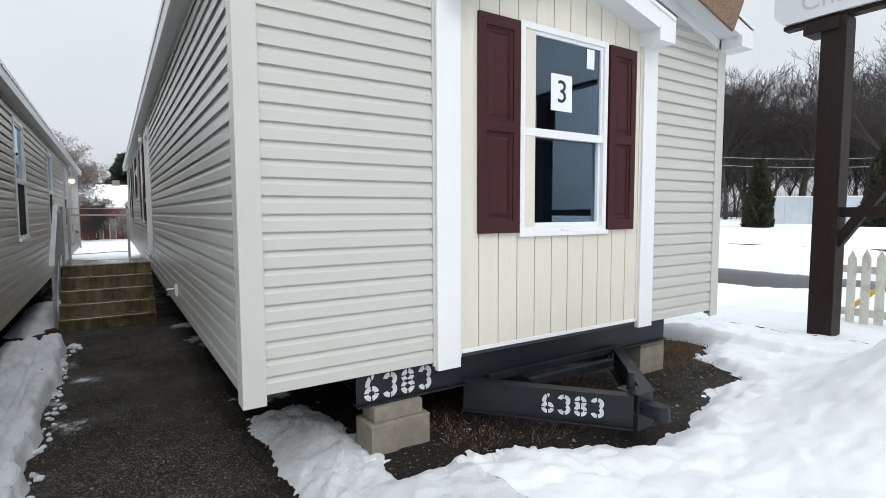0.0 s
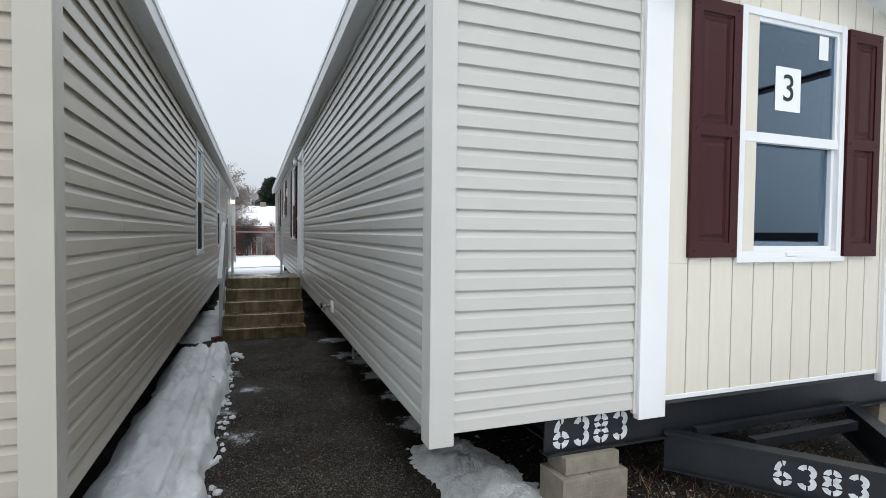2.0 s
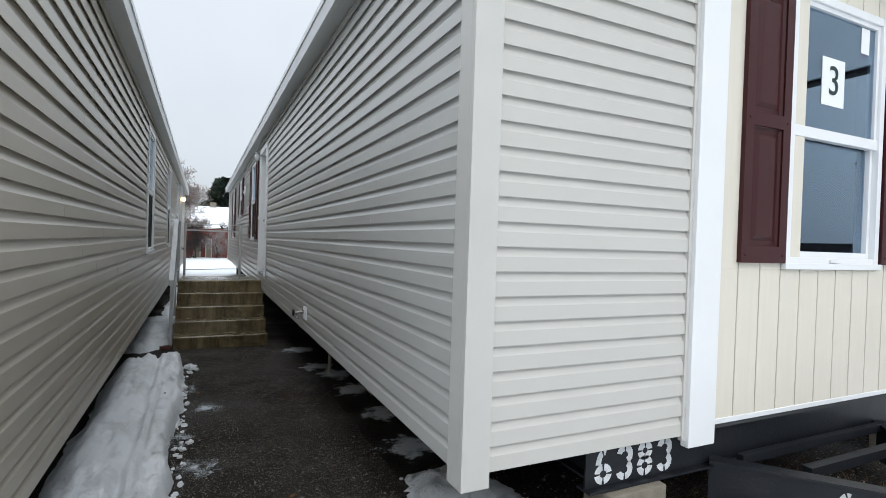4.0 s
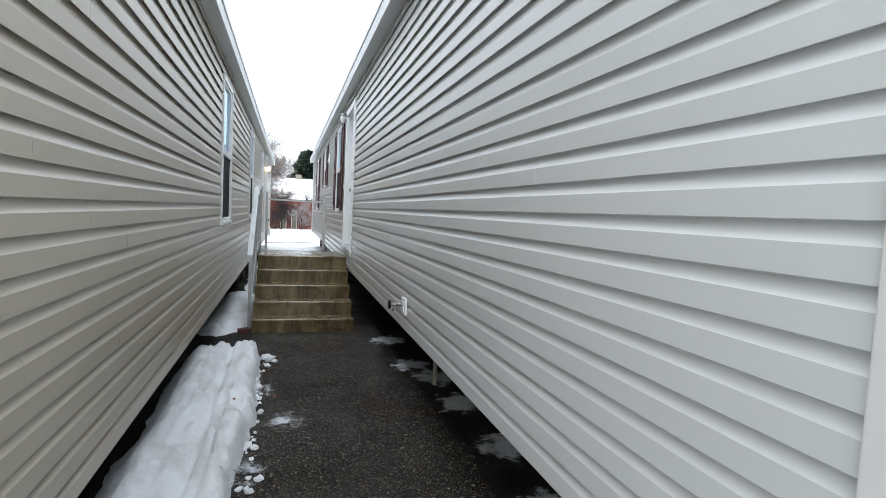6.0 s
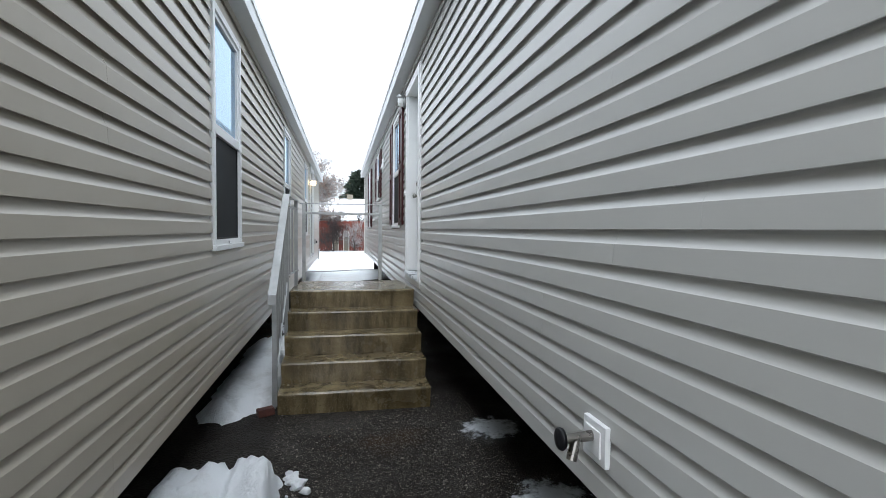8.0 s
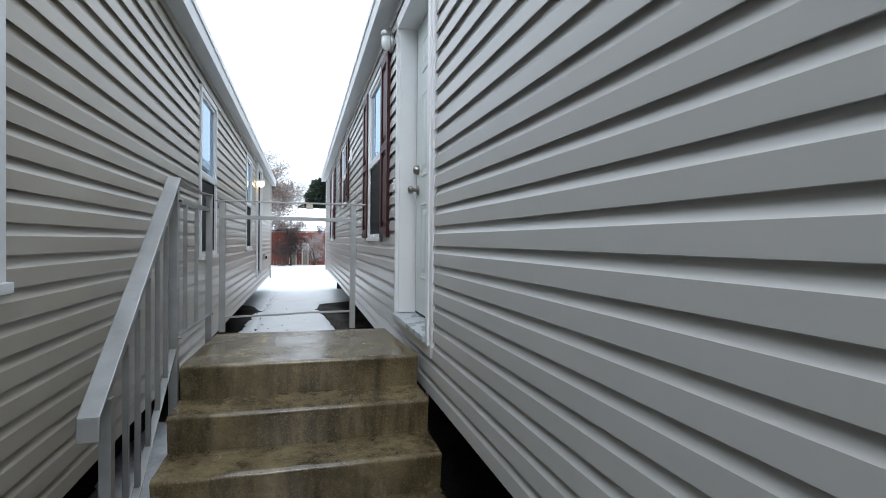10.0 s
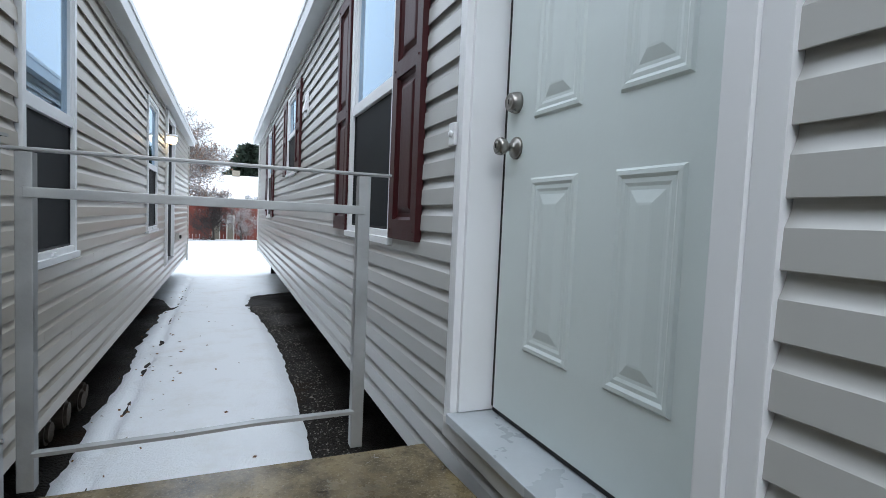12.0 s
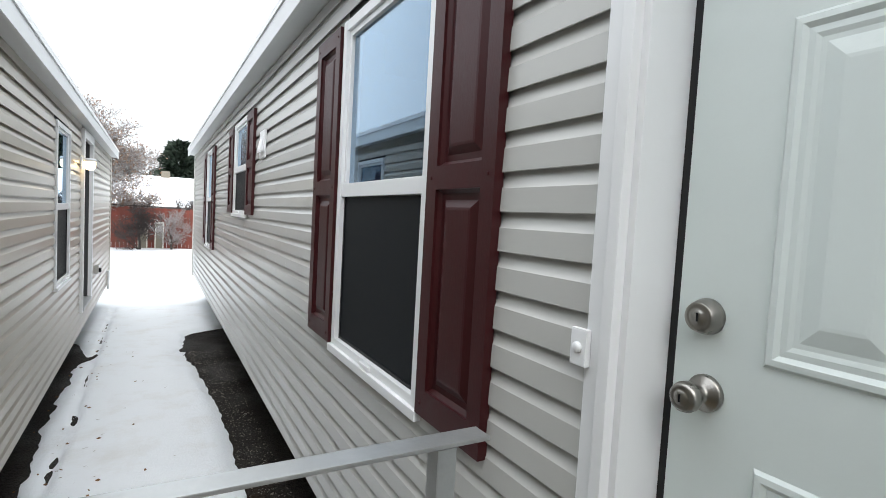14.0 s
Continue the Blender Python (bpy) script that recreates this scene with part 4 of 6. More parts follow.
part("button", lathe(bmesh.new(), [(0.011, 0), (0.011, 0.005), (0.008, 0.008), (0.002, 0.009)], 16, Matrix.Translation((RX0 - 0.041, 9.615, 1.877)) @ pose(0, 0, 0, 0, -90, 0)), M_WHITE, bell, smooth=True)


# ---- tan home ----
L_WINDOWS = [(6.893, 7.735, 1.325, 2.80), (10.70, 11.54, 1.312, 2.785), (14.40, 15.24, 1.315, 2.785)]
LD = (16.28, 17.22, 0.80, 2.85)
holes = [(a + 0.02, b - 0.02, s + 0.02, t - 0.02) for a, b, s, t in L_WINDOWS] + [LD]
lwall = wall("wall_tan_side", "x", LX - 0.15, LX, LY0 + 0.12, LY1, LB, LT, holes, M_INTERIOR, "long side wall of the tan mobile home with vinyl siding")
cover = [(a - 0.012, b + 0.012, s - 0.024, t + 0.005) for a, b, s, t in L_WINDOWS] + [(16.19, 17.31, 0.75, 2.95)]
siding(lwall, "x", LX, 1, LY0 + 0.02, LY1 - 0.02, LB, LP, 25, cover, M_TAN_Y, 21)
lfront = wall("wall_tan_front", "y", LY0, LY0 + 0.12, LX - 4.6, LX, LB, LT + 0.5, [], M_INTERIOR, "front end wall of the tan mobile home")
siding(lfront, "y", LY0, -1, LX - 4.5, LX - 0.09, LB, LP, 30, [], M_TAN_X, 23, seams=False)
wall("wall_tan_rear", "y", LY1, LY1 + 0.12, LX - 4.6, LX, LB, LT + 0.3, [], M_TAN_X, "rear end wall of the tan mobile home")
# unseen panel added on the far side to darken the space below the floor
wall("wall_light_block", "x", LX - 4.5, LX - 4.46, LY0 + 0.2, LY1, -0.05, LB, [], M_BELLY, "unseen dark panel added to block light under the tan home")
wall("wall_tan_far", "x", LX - 4.6, LX - 4.48, LY0 + 0.12, LY1, LB, LT, [], M_TAN_Y, "hidden long side wall of the tan mobile home")
tagged(part("floor", boxed(LX - 4.5, LX - 0.1, LY0 + 0.05, LY1, 0.45, 0.78), M_BELLY), "floor deck of the tan home with black underbelly", "floor", kind="structure")
# same darkened drywall colour, so the rooms look unlit through the panes
tagged(part("ceiling", boxed(LX - 4.48, LX - 0.15, LY0 + 0.12, LY1, 2.95, 3.0), M_INTERIOR), "plain drywall ceiling, colour darkened for the dim room", "ceiling", kind="structure")
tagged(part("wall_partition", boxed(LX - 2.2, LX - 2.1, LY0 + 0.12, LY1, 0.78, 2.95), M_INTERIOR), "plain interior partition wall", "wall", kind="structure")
for y in (LY0, LY1):
    s = 1 if y < 5 else -1
    bm = boxed(LX - 0.098, LX + 0.026, min(y - s * 0.026, y), max(y - s * 0.026, y), 0.50, LT, 0.004)
    box(bm, LX, LX + 0.026, min(y, y + s * 0.098), max(y, y + s * 0.098), 0.50, LT - 0.01, 0.004)
    tagged(part("trim", bm, M_TANTRIM), "tan vinyl outside corner post of the home", "corner trim", kind="structure")
lz, le = 3.085, LX + 0.12
lroof = thing("roof", LX - 2.3, LY0, lz, "low gabled dark shingle roof with white fascia on the tan home", "roof", kind="structure")
part("shingles", slab(bmesh.new(), [(le + 0.02, lz + 0.02), (LX - 2.3, lz + 0.70), (LX - 4.8, lz + 0.02), (LX - 4.8, lz), (LX - 2.3, lz + 0.68), (le + 0.02, lz)], LY0 - 0.12, LY1 + 0.12), M_SHINGLE, lroof)
part("fascia", boxed(le - 0.012, le + 0.012, LY0 - 0.11, LY1 + 0.11, lz - 0.13, lz + 0.012, 0.003), M_FASCIA, lroof, "white aluminium fascia board")
part("drip_edge", boxed(le + 0.010, le + 0.022, LY0 - 0.12, LY1 + 0.12, lz - 0.02, lz + 0.022), M_WHITE, lroof)
part("soffit", boxed(LX + 0.001, le - 0.012, LY0 - 0.1, LY1 + 0.1, lz - 0.115, lz - 0.10), M_FASCIA, lroof)
for i, (a, b, s, t) in enumerate(L_WINDOWS):
    window("window_%d" % (i + 5), "x", LX, 1, a, b, s, t, "white double-hung window with dark lower screen on the tan siding")
fl = frame_face("x", LX, 1)
d2 = thing("door_2", LX - 0.1, 16.75, 0.8, "closed white door with white casing on the tan home", "door", kind="structure")
part("slab", fbox(bmesh.new(), fl, 16.30, 17.20, -0.14, -0.10, 0.82, 2.83, 0.002), M_WHITE, d2)
bm = bmesh.new()
fbox(bm, fl, 16.19, 16.29, 0.0, 0.045, 0.76, 2.94, 0.004)
fbox(bm, fl, 17.21, 17.31, 0.0, 0.045, 0.76, 2.94, 0.004)
fbox(bm, fl, 16.29, 17.21, 0.0, 0.043, 2.84, 2.94, 0.004)
part("casing", bm, M_WHITE, d2)
part("threshold", fbox(bmesh.new(), fl, 16.29, 17.21, -0.1, 0.05, 0.77, 0.81, 0.004), M_ALU, d2)
lamp = thing("wall_lamp", LX, 16.10, 2.50, "lit white porch lamp with glowing round glass on tan siding", "lamp")
lp_ = part("back_plate", fbox(bmesh.new(), fl, 16.04, 16.16, 0.015, 0.035, 2.46, 2.60, 0.006), M_WHITE, lamp)
part("cap", lathe(bmesh.new(), [(0.030, 0.035), (0.062, 0.030), (0.066, 0.0), (0.060, -0.004)], 20, Matrix.Translation((LX + 0.105, 16.10, 2.555))), M_WHITE, lamp, smooth=True)
part("arm", fbox(bmesh.new(), fl, 16.085, 16.115, 0.035, 0.10, 2.555, 2.58, 0.004), M_WHITE, lamp)
part("glass", lathe(bmesh.new(), [(0.058, 0.0), (0.062, -0.03), (0.055, -0.065), (0.035, -0.088), (0.008, -0.096)], 20, Matrix.Translation((LX + 0.105, 16.10, 2.548))), M_LAMP, lamp, "glowing frosted glass", True)
ot = thing("outlet_box", LX, 17.95, 1.05, "small grey outdoor outlet box on the tan siding", "outlet box")
part("box", fbox(bmesh.new(), fl, 17.90, 18.0, 0.014, 0.07, 1.03, 1.15, 0.006), M_GREYTRIM, ot)
part("cover", fbox(bmesh.new(), fl, 17.905, 17.995, 0.07, 0.10, 1.05, 1.11, 0.006), M_BLACK, ot)
pp = thing("drain_pipe", LX, 20.35, 0.55, "short white pipe stub hanging below the tan home", "pipe")
part("pipe", rod(bmesh.new(), (LX + 0.04, 20.3, 0.80), (LX + 0.04, 20.3, 0.45), 0.022), M_WHITE, pp)
part("elbow", rod(bmesh.new(), (LX + 0.04, 20.3, 0.78), (LX - 0.02, 20.3, 0.78), 0.026), M_WHITE, pp)

M_LOG = mat("grey_brown_wet_log", (0.12, 0.095, 0.075), 0.7, vary=0.25, scale=9, bump=0.3, bump_scale=40, stretch=(1, 6, 6))
for y, x1, r0, tilt in ((12.02, -1.02, 0.085, 0.02), (12.30, -0.99, 0.10, -0.05), (12.62, -0.97, 0.085, 0.06), (12.86, -1.0, 0.075, -0.03), (11.72, -1.04, 0.10, 0.04)):
    lg = thing("log", x1 - 0.4, y, 0.0, "short wet grey-brown log lying under the tan home", "log", "logs under the tan home")
    bm = rod(bmesh.new(), (x1, y, r0 + 0.01), (x1 - 0.9, y + tilt, r0 + 0.02), r0, r0 * 1.1, 14)
    bmesh.ops.bevel(bm, geom=[e for e in bm.edges if len(e.link_faces) == 2 and max(len(q.verts) for q in e.link_faces) > 4], offset=0.02, segments=2, affect="EDGES")
    part("trunk", bm, M_LOG, lg, smooth=True).data.set_sharp_from_angle(angle=radians(40))

# ---- concrete steps ----
SX0, SX1, SY0, SY1, RISE = -0.515, 0.678, 8.697, 9.595, 0.1690
st = thing("concrete_steps", (SX0 + SX1) / 2, 8.6, 0.0, "wet stained precast concrete steps with five risers up to a landing", "steps")


def tread(z1, ya, yb, skew):
    """One step with a sloping riser and a worn, rounded nosing."""
    r = random.Random(int(ya * 1000))
    bm = bmesh.new()
    nx, prof = 30, []
    z0 = z1 - RISE
    prof = [(ya + 0.022, z0 + 0.0005), (ya + 0.004, z1 - 0.030), (ya - 0.001, z1 - 0.014), (ya + 0.002, z1 - 0.005), (ya + 0.010, z1), (ya + 0.03, z1 + 0.0005)]
    m = max(3, int((yb - ya) / 0.06))
    prof += [(ya + 0.03 + (yb - ya - 0.03) * i / m, z1) for i in range(1, m + 1)]
    rows = []
    for i in range(nx + 1):
        row = []
        for j, (y, z) in enumerate(prof):
            t = max(0.0, (y - SY0) / (SY1 - SY0))
            xl, xr = SX0 + 0.034 * t, SX1 - 0.050 * t
            x = xl + (xr - xl) * i / nx
            e = 0.003 * fbm(x, y + z * 3, 7, 3, skew) * (1 if 0 < j < len(prof) - 1 else 0)
            k = 0.006 if i in (0, nx) and j < 6 else 0.0
            row.append(bm.verts.new((x, y + e * 0.5 + k, z + e * (1 if j > 2 else 0))))
        rows.append(row)
    for a, b in zip(rows, rows[1:]):
        for j in range(len(prof) - 1):
            bm.faces.new((a[j], b[j], b[j + 1], a[j + 1]))
    bot = [[bm.verts.new((row[0].co.x, y, z0 + 0.0005)) for y in (ya + 0.022, yb)] for row in (rows[0], rows[-1])]
    for row, (p, q) in ((rows[0], bot[0]), (rows[-1], bot[1])):
        bm.faces.new([q] + list(row[1:][::-1]) + [row[0]])
    back = [row[-1] for row in rows]
    bm.faces.new(back + [bot[1][1], bot[0][1]])
    return bm


ys = [7.668, 7.927, 8.186, 8.445, SY0]
for i, y in enumerate(ys):
    last = i == 4
    part("landing" if last else "step", tread(RISE * (i + 1), y, SY1 if last else SY1 - 0.02, i * 1.7), M_CONC, st, smooth=True).data.set_sharp_from_angle(angle=radians(50))

# ---- aluminium railings ----
TOPZ = 1.765
BACKZ = 1.728
rail = thing("stair_railing", -0.55, 8.6, 0.0, "weathered aluminium stair railing with flat top rail and balusters", "railing")
P0, P1, P2 = (-0.555, 7.86), (-0.555, 8.765), (-0.545, 9.69)


def post(x, y, z0, z1, parent, w=0.038):
    bm = boxed(x - w / 2, x + w / 2, y - w / 2, y + w / 2, z0, z1, 0.003)
    return part("post", bm, M_ALU, parent)


post(*P0, 0.02, 0.945, rail)
post(*P1, 0.30, TOPZ - 0.008, rail, 0.042)
post(*P2, 0.72, TOPZ - 0.008, rail)
up = (0, 0, 1)
HA, HB = (-0.555, 7.71, 0.925), (-0.555, 8.765, TOPZ + 0.004)
part("handrail", bar(bmesh.new(), HA, HB, 0.062, 0.012, up, 0.003), M_ALU, rail)
part("handrail_curl", bar(bmesh.new(), (-0.555, 7.713, 0.928), (-0.555, 7.71, 0.855), 0.062, 0.012, (0, 1, 0), 0.003), M_ALU, rail)
bm = bmesh.new()
pts = [(-0.555, 8.765, TOPZ + 0.003), (-0.553, 9.05, TOPZ - 0.012), (-0.550, 9.35, TOPZ - 0.014), (-0.545, 9.74, TOPZ)]
for a, b in zip(pts, pts[1:]):
    bar(bm, a, b, 0.050, 0.008, up)
part("top_rail", bm, M_ALU, rail, "slightly sagging flat top rail")
part("lower_rail", bar(bmesh.new(), (-0.555, 8.755, 1.66), (-0.545, 9.69, 1.665), 0.010, 0.030, up, 0.002), M_ALU, rail)
part("lower_rail", bar(bmesh.new(), (-0.555, 8.755, 0.975), (-0.545, 9.69, 0.965), 0.030, 0.010, up, 0.002), M_ALU, rail)
sl = (TOPZ - 0.925) / 1.055
part("lower_rail", bar(bmesh.new(), (-0.555, 7.86, 0.95), (-0.555, 8.755, 0.95 + sl * 0.895), 0.010, 0.030, up, 0.002), M_ALU, rail)
part("lower_rail", bar(bmesh.new(), (-0.555, 7.86, 0.24), (-0.555, 8.755, 0.24 + sl * 0.86), 0.030, 0.010, up, 0.002), M_ALU, rail)
for y in (9.00, 9.30):
    part("baluster", boxed(-0.561, -0.541, y - 0.008, y + 0.008, 0.97, 1.66, 0.002), M_ALU, rail)
for i in range(5):
    y = 8.05 + i * 0.14
    zc = 0.95 + sl * (y - 7.86)
    part("baluster", boxed(-0.565, -0.545, y - 0.008, y + 0.008, 0.245 + sl * (y - 7.86) * 0.96, zc - 0.02, 0.002), M_ALU, rail)
for y, z in ((8.765, 1.66), (9.69, 1.665), (8.765, 0.975), (9.69, 0.965)):
    part("bolt", rod(bmesh.new(), (-0.535, y, z), (-0.520, y, z), 0.008, 0.007, 8), M_NICKEL, rail)

back = thing("landing_railing", 0.0, 9.575, 0.87, "weathered aluminium back railing across the concrete landing", "railing")
BY = 9.640
post(-0.455, BY, 0.850, BACKZ - 0.010, back)
post(0.405, BY, 0.850, BACKZ - 0.010, back)
part("top_rail", bar(bmesh.new(), (-0.50, BY, BACKZ - 0.003), (0.490, BY, BACKZ - 0.003), 0.048, 0.008, up, 0.002), M_ALU, back)
part("mid_rail", bar(bmesh.new(), (-0.455, BY - 0.024, 1.618), (0.405, BY - 0.024, 1.612), 0.010, 0.026, up, 0.002), M_ALU, back)
bm = bmesh.new()
for a, b in zip([(-0.44, 0.950), (-0.1, 0.958), (0.1, 0.968), (0.39, 0.970)], [(-0.1, 0.958), (0.1, 0.968), (0.39, 0.970)]):
    bar(bm, (a[0], BY - 0.02, a[1]), (b[0], BY - 0.02, b[1]), 0.026, 0.010, up)
part("low_rail", bm, M_ALU, back, "slightly bent low rail")

# ---- chassis, tongue and block stack of the grey home ----
ch = thing("chassis_beam", 2.98, RY0 + 0.08, 0.45, "black steel front cross beam under the home with white stencilled number", "steel beam")
bm = boxed(1.375, 4.48, 1.815, 1.825, 0.46, 0.655)
box(bm, 1.375, 4.48, 1.78, 1.87, 0.448, 0.460, 0.002)
box(bm, 1.375, 4.48, 1.78, 1.87, 0.650, 0.660, 0.002)
web = part("web", bm, M_STEEL, ch)
part("lip", boxed(2.35, 3.75, 1.74, 1.778, 0.452, 0.50, 0.003), M_STEEL, ch)
for x in (1.55, 4.40):
    bm = boxed(x - 0.006, x + 0.006, 1.88, 20.5, 0.44, 0.66)
    box(bm, x - 0.05, x + 0.05, 1.88, 20.5, 0.428, 0.44)
    box(bm, x - 0.05, x + 0.05, 1.88, 20.5, 0.648, 0.658)
    tagged(part("chassis_rail", bm, M_STEEL), "black steel chassis rail under the grey home", "steel beam")
for y in (5.0, 9.0, 13.0, 17.0):
    for x in (1.55, 4.40):
        pr = thing("block_pier", x, y, 0.0, "stack of grey concrete blocks under the chassis rail", "block pier", "block piers")
        for k in range(2):
            part("block", boxed(x - 0.20, x + 0.20, y - 0.10, y + 0.10, 0.015 + 0.2 * k, 0.21 + 0.2 * k, 0.006), M_BLOCK, pr)
for x, y in ((LX - 0.9, 4.0), (LX - 0.9, 7.5), (LX - 0.9, 11.0), (LX - 0.9, 14.5)):
    pr = thing("block_pier", x, y, 0.0, "stack of grey concrete blocks under the tan home", "block pier", "block piers")
    for k in range(2):
        part("block", boxed(x - 0.1, x + 0.1, y - 0.20, y + 0.20, 0.015 + 0.2 * k, 0.21 + 0.2 * k, 0.006), M_BLOCK, pr)
tg = thing("tow_tongue", 2.97, 1.2, 0.2, "black steel A-frame tow tongue with white stencilled number", "tow hitch")
TIP = Vector((2.97, 0.96, 0.375))
for s in (-1, 1):
    a = Vector((2.97 + s * 0.80, 1.80, 0.385))
    b = TIP + Vector((s * 0.075, 0, 0))
    d = (b - a).normalized()
    q = Vector((d.y, -d.x, 0)) * s
    bm = bar(bmesh.new(), a, b, 0.012, 0.21)
    for z in (0.105, -0.105):
        bar(bm, a + Vector((0, 0, z)), b + Vector((0, 0, z)), 0.085, 0.010)
    tb = part("tongue_beam", bm, M_STEEL, tg)
    if s < 0:
        left_beam = tb
bm = boxed(2.895, 3.045, 0.935, 1.10, 0.262, 0.272)
box(bm, 2.895, 3.045, 0.935, 1.10, 0.478, 0.490, 0.003)
box(bm, 2.895, 3.045, 0.925, 0.937, 0.262, 0.49, 0.003)
part("tip_plate", bm, M_STEEL, tg)
bm = bmesh.new()
bar(bm, (2.97, 0.93, 0.40), (2.97, 0.81, 0.40), 0.10, 0.085, up, 0.02)
rod(bm, (2.97, 0.81, 0.355), (2.97, 0.81, 0.445), 0.05, 0.045, 20)
part("coupler", bm, M_STEEL, tg)
part("jack_tube", rod(bmesh.new(), (2.97, 1.04, 0.49), (2.97, 1.04, 0.60), 0.028, 0.026, 14), M_STEEL, tg)
part("cross_brace", bar(bmesh.new(), (2.54, 1.54, 0.47), (3.40, 1.54, 0.47), 0.05, 0.05), M_STEEL, tg)


def stencil_digits(parent, m, size):
    """6383 from rounded strokes with stencil bridges."""
    w, h, s = 0.62 * size, size, 0.19 * size

    def arc(bm, cx, cy, rx, ry, a0, a1):
        k = 7
        pts = []
        for i in range(k + 1):
            t = radians(a0 + (a1 - a0) * i / k)
            c, sn = math.cos(t), math.sin(t)
            pts.append(((cx + rx * c, cy + ry * sn), (cx + (rx - s) * c, cy + (ry - s) * sn)))
        for (p, q), (r_, t_) in zip(pts, pts[1:]):
            bm.faces.new([bm.verts.new((*v, 0)) for v in (p, r_, t_, q)])

    gap = 8
    x = -1.5 * 0.78 * size
    for ch_ in "6383":
        bm = bmesh.new()
        rx, ry = w / 2, h * 0.29
        if ch_ == "6":
            for a in (0, 90, 180, 270):
                arc(bm, x, -h / 2 + ry, rx, ry, a + gap, a + 90 - gap)
            arc(bm, x + 0.03 * size, 0, rx, h / 2, 75, 100)
            arc(bm, x + 0.03 * size, 0, rx, h / 2, 112, 172)
        elif ch_ == "3":
            arc(bm, x, h / 2 - ry, rx, ry, 95, 165)
            arc(bm, x, h / 2 - ry, rx, ry, -60, 80)
            arc(bm, x, -h / 2 + ry, rx, ry, -80, 60)
            arc(bm, x, -h / 2 + ry, rx, ry, 195, 265)
        else:
            for a in (0, 90, 180, 270):
                arc(bm, x, -h / 2 + ry, rx, ry, a + gap, a + 90 - gap)
                arc(bm, x, h / 2 - ry * 0.95, rx * 0.92, ry * 0.95, a + gap, a + 90 - gap)
        x += 0.78 * size
        bmesh.ops.transform(bm, matrix=m, verts=bm.verts)
        part("stencil_digit", bm, M_STENCIL, parent, "white stencilled digit")


stencil_digits(web, Matrix.Translation((1.67, 1.8135, 0.552)) @ pose(0, 0, 0, 90, 0, 0), 0.165)
a, b = Vector((2.97 - 0.80, 1.80, 0.385)), TIP + Vector((-0.075, 0, 0))
ang = math.degrees(math.atan2(b.y - a.y, b.x - a.x))
c = a.lerp(b, 0.66)
d = (b - a).normalized()
c += Vector((d.y, -d.x, 0)) * 0.0085
stencil_digits(left_beam, Matrix.Translation(c) @ pose(0, 0, 0, 90, 0, ang), 0.135)

bs = thing("block_stack", 1.62, 2.0, 0.1, "concrete blocks stacked under the end of the chassis beam", "block stack")
for x0, x1, y0, y1, z0, z1 in ((1.42, 1.60, 1.70, 1.93, 0.15, 0.352), (1.606, 1.84, 1.715, 1.94, 0.15, 0.352), (1.46, 1.80, 1.74, 1.92, 0.354, 0.447)):
    part("block", boxed(x0, x1, y0, y1, z0, z1, 0.007), M_BLOCK, bs)
bs2 = thing("block_stack", 4.3, 2.1, 0.1, "concrete blocks stacked under the far end of the chassis beam", "block stack")
for z0, z1 in ((0.0, 0.2), (0.202, 0.402), (0.404, 0.447)):
    part("block", boxed(4.15, 4.5, 1.82, 2.02, z0, z1, 0.007), M_BLOCK, bs2)

# ---- fixtures on the grey siding ----
hb = thing("hose_bib", RX0, 4.985, 0.84, "white square plate with metal hose tap and black handle", "hose tap")
part("plate", fbox(bmesh.new(), f, 4.927, 5.060, 0.014, 0.032, 0.772, 0.891, 0.006), M_WHITE, hb)
part("plate_inset", fbox(bmesh.new(), f, 4.949, 5.039, 0.032, 0.038, 0.792, 0.871, 0.004), M_WHITE, hb)
spout = part("spout", rod(bmesh.new(), (RX0 - 0.03, 4.996, 0.846), (RX0 - 0.12, 4.996, 0.841), 0.016, 0.014, 14), M_NICKEL, hb)
part("nozzle", rod(bmesh.new(), (RX0 - 0.085, 4.996, 0.841), (RX0 - 0.105, 4.986, 0.782), 0.014, 0.016, 14), M_NICKEL, hb)
part("handle", lathe(bmesh.new(), [(0.006, -0.02), (0.010, 0.0), (0.030, 0.006), (0.034, 0.014), (0.030, 0.022), (0.008, 0.024)], 12, Matrix.Translation((RX0 - 0.12, 4.996, 0.842)) @ pose(0, 0, 0, 0, -90, 0)), M_BLACK, spout, "black plastic hand wheel", True)
dp = thing("drain_pipe", RX0 + 0.16, 4.72, 0.30, "thin grey pipe hanging below the grey home", "pipe")
part("pipe", rod(bmesh.new(), (RX0 + 0.16, 4.72, 0.32), (RX0 + 0.16, 4.72, 0.68), 0.016, 0.016, 12), M_BLOCK, dp)
vt = thing("vent_hood", RX0, 13.32, 2.56, "white plastic exhaust vent hood on the grey siding", "vent")
part("plate", fbox(bmesh.new(), f, 13.10, 13.32, 0.014, 0.028, 2.52, 2.74, 0.005), M_WHITE, vt)
part("hood", slab(bmesh.new(), [(RX0 - 0.028, 2.70), (RX0 - 0.028, 2.58), (RX0 - 0.055, 2.56), (RX0 - 0.055, 2.585)], 13.14, 13.28), M_WHITE, vt)
pl = thing("wall_lamp", RX0, 9.86, 2.98, "unlit grey porch lamp with jelly-jar glass beside the door", "lamp")
part("back_plate", lathe(bmesh.new(), [(0.065, 0.0), (0.065, 0.02), (0.05, 0.03), (0.01, 0.03)], 24, Matrix.Translation((RX0 - 0.012, 9.84, 2.97)) @ pose(0, 0, 0, 0, -90, 0)), M_ALU, pl, smooth=True)
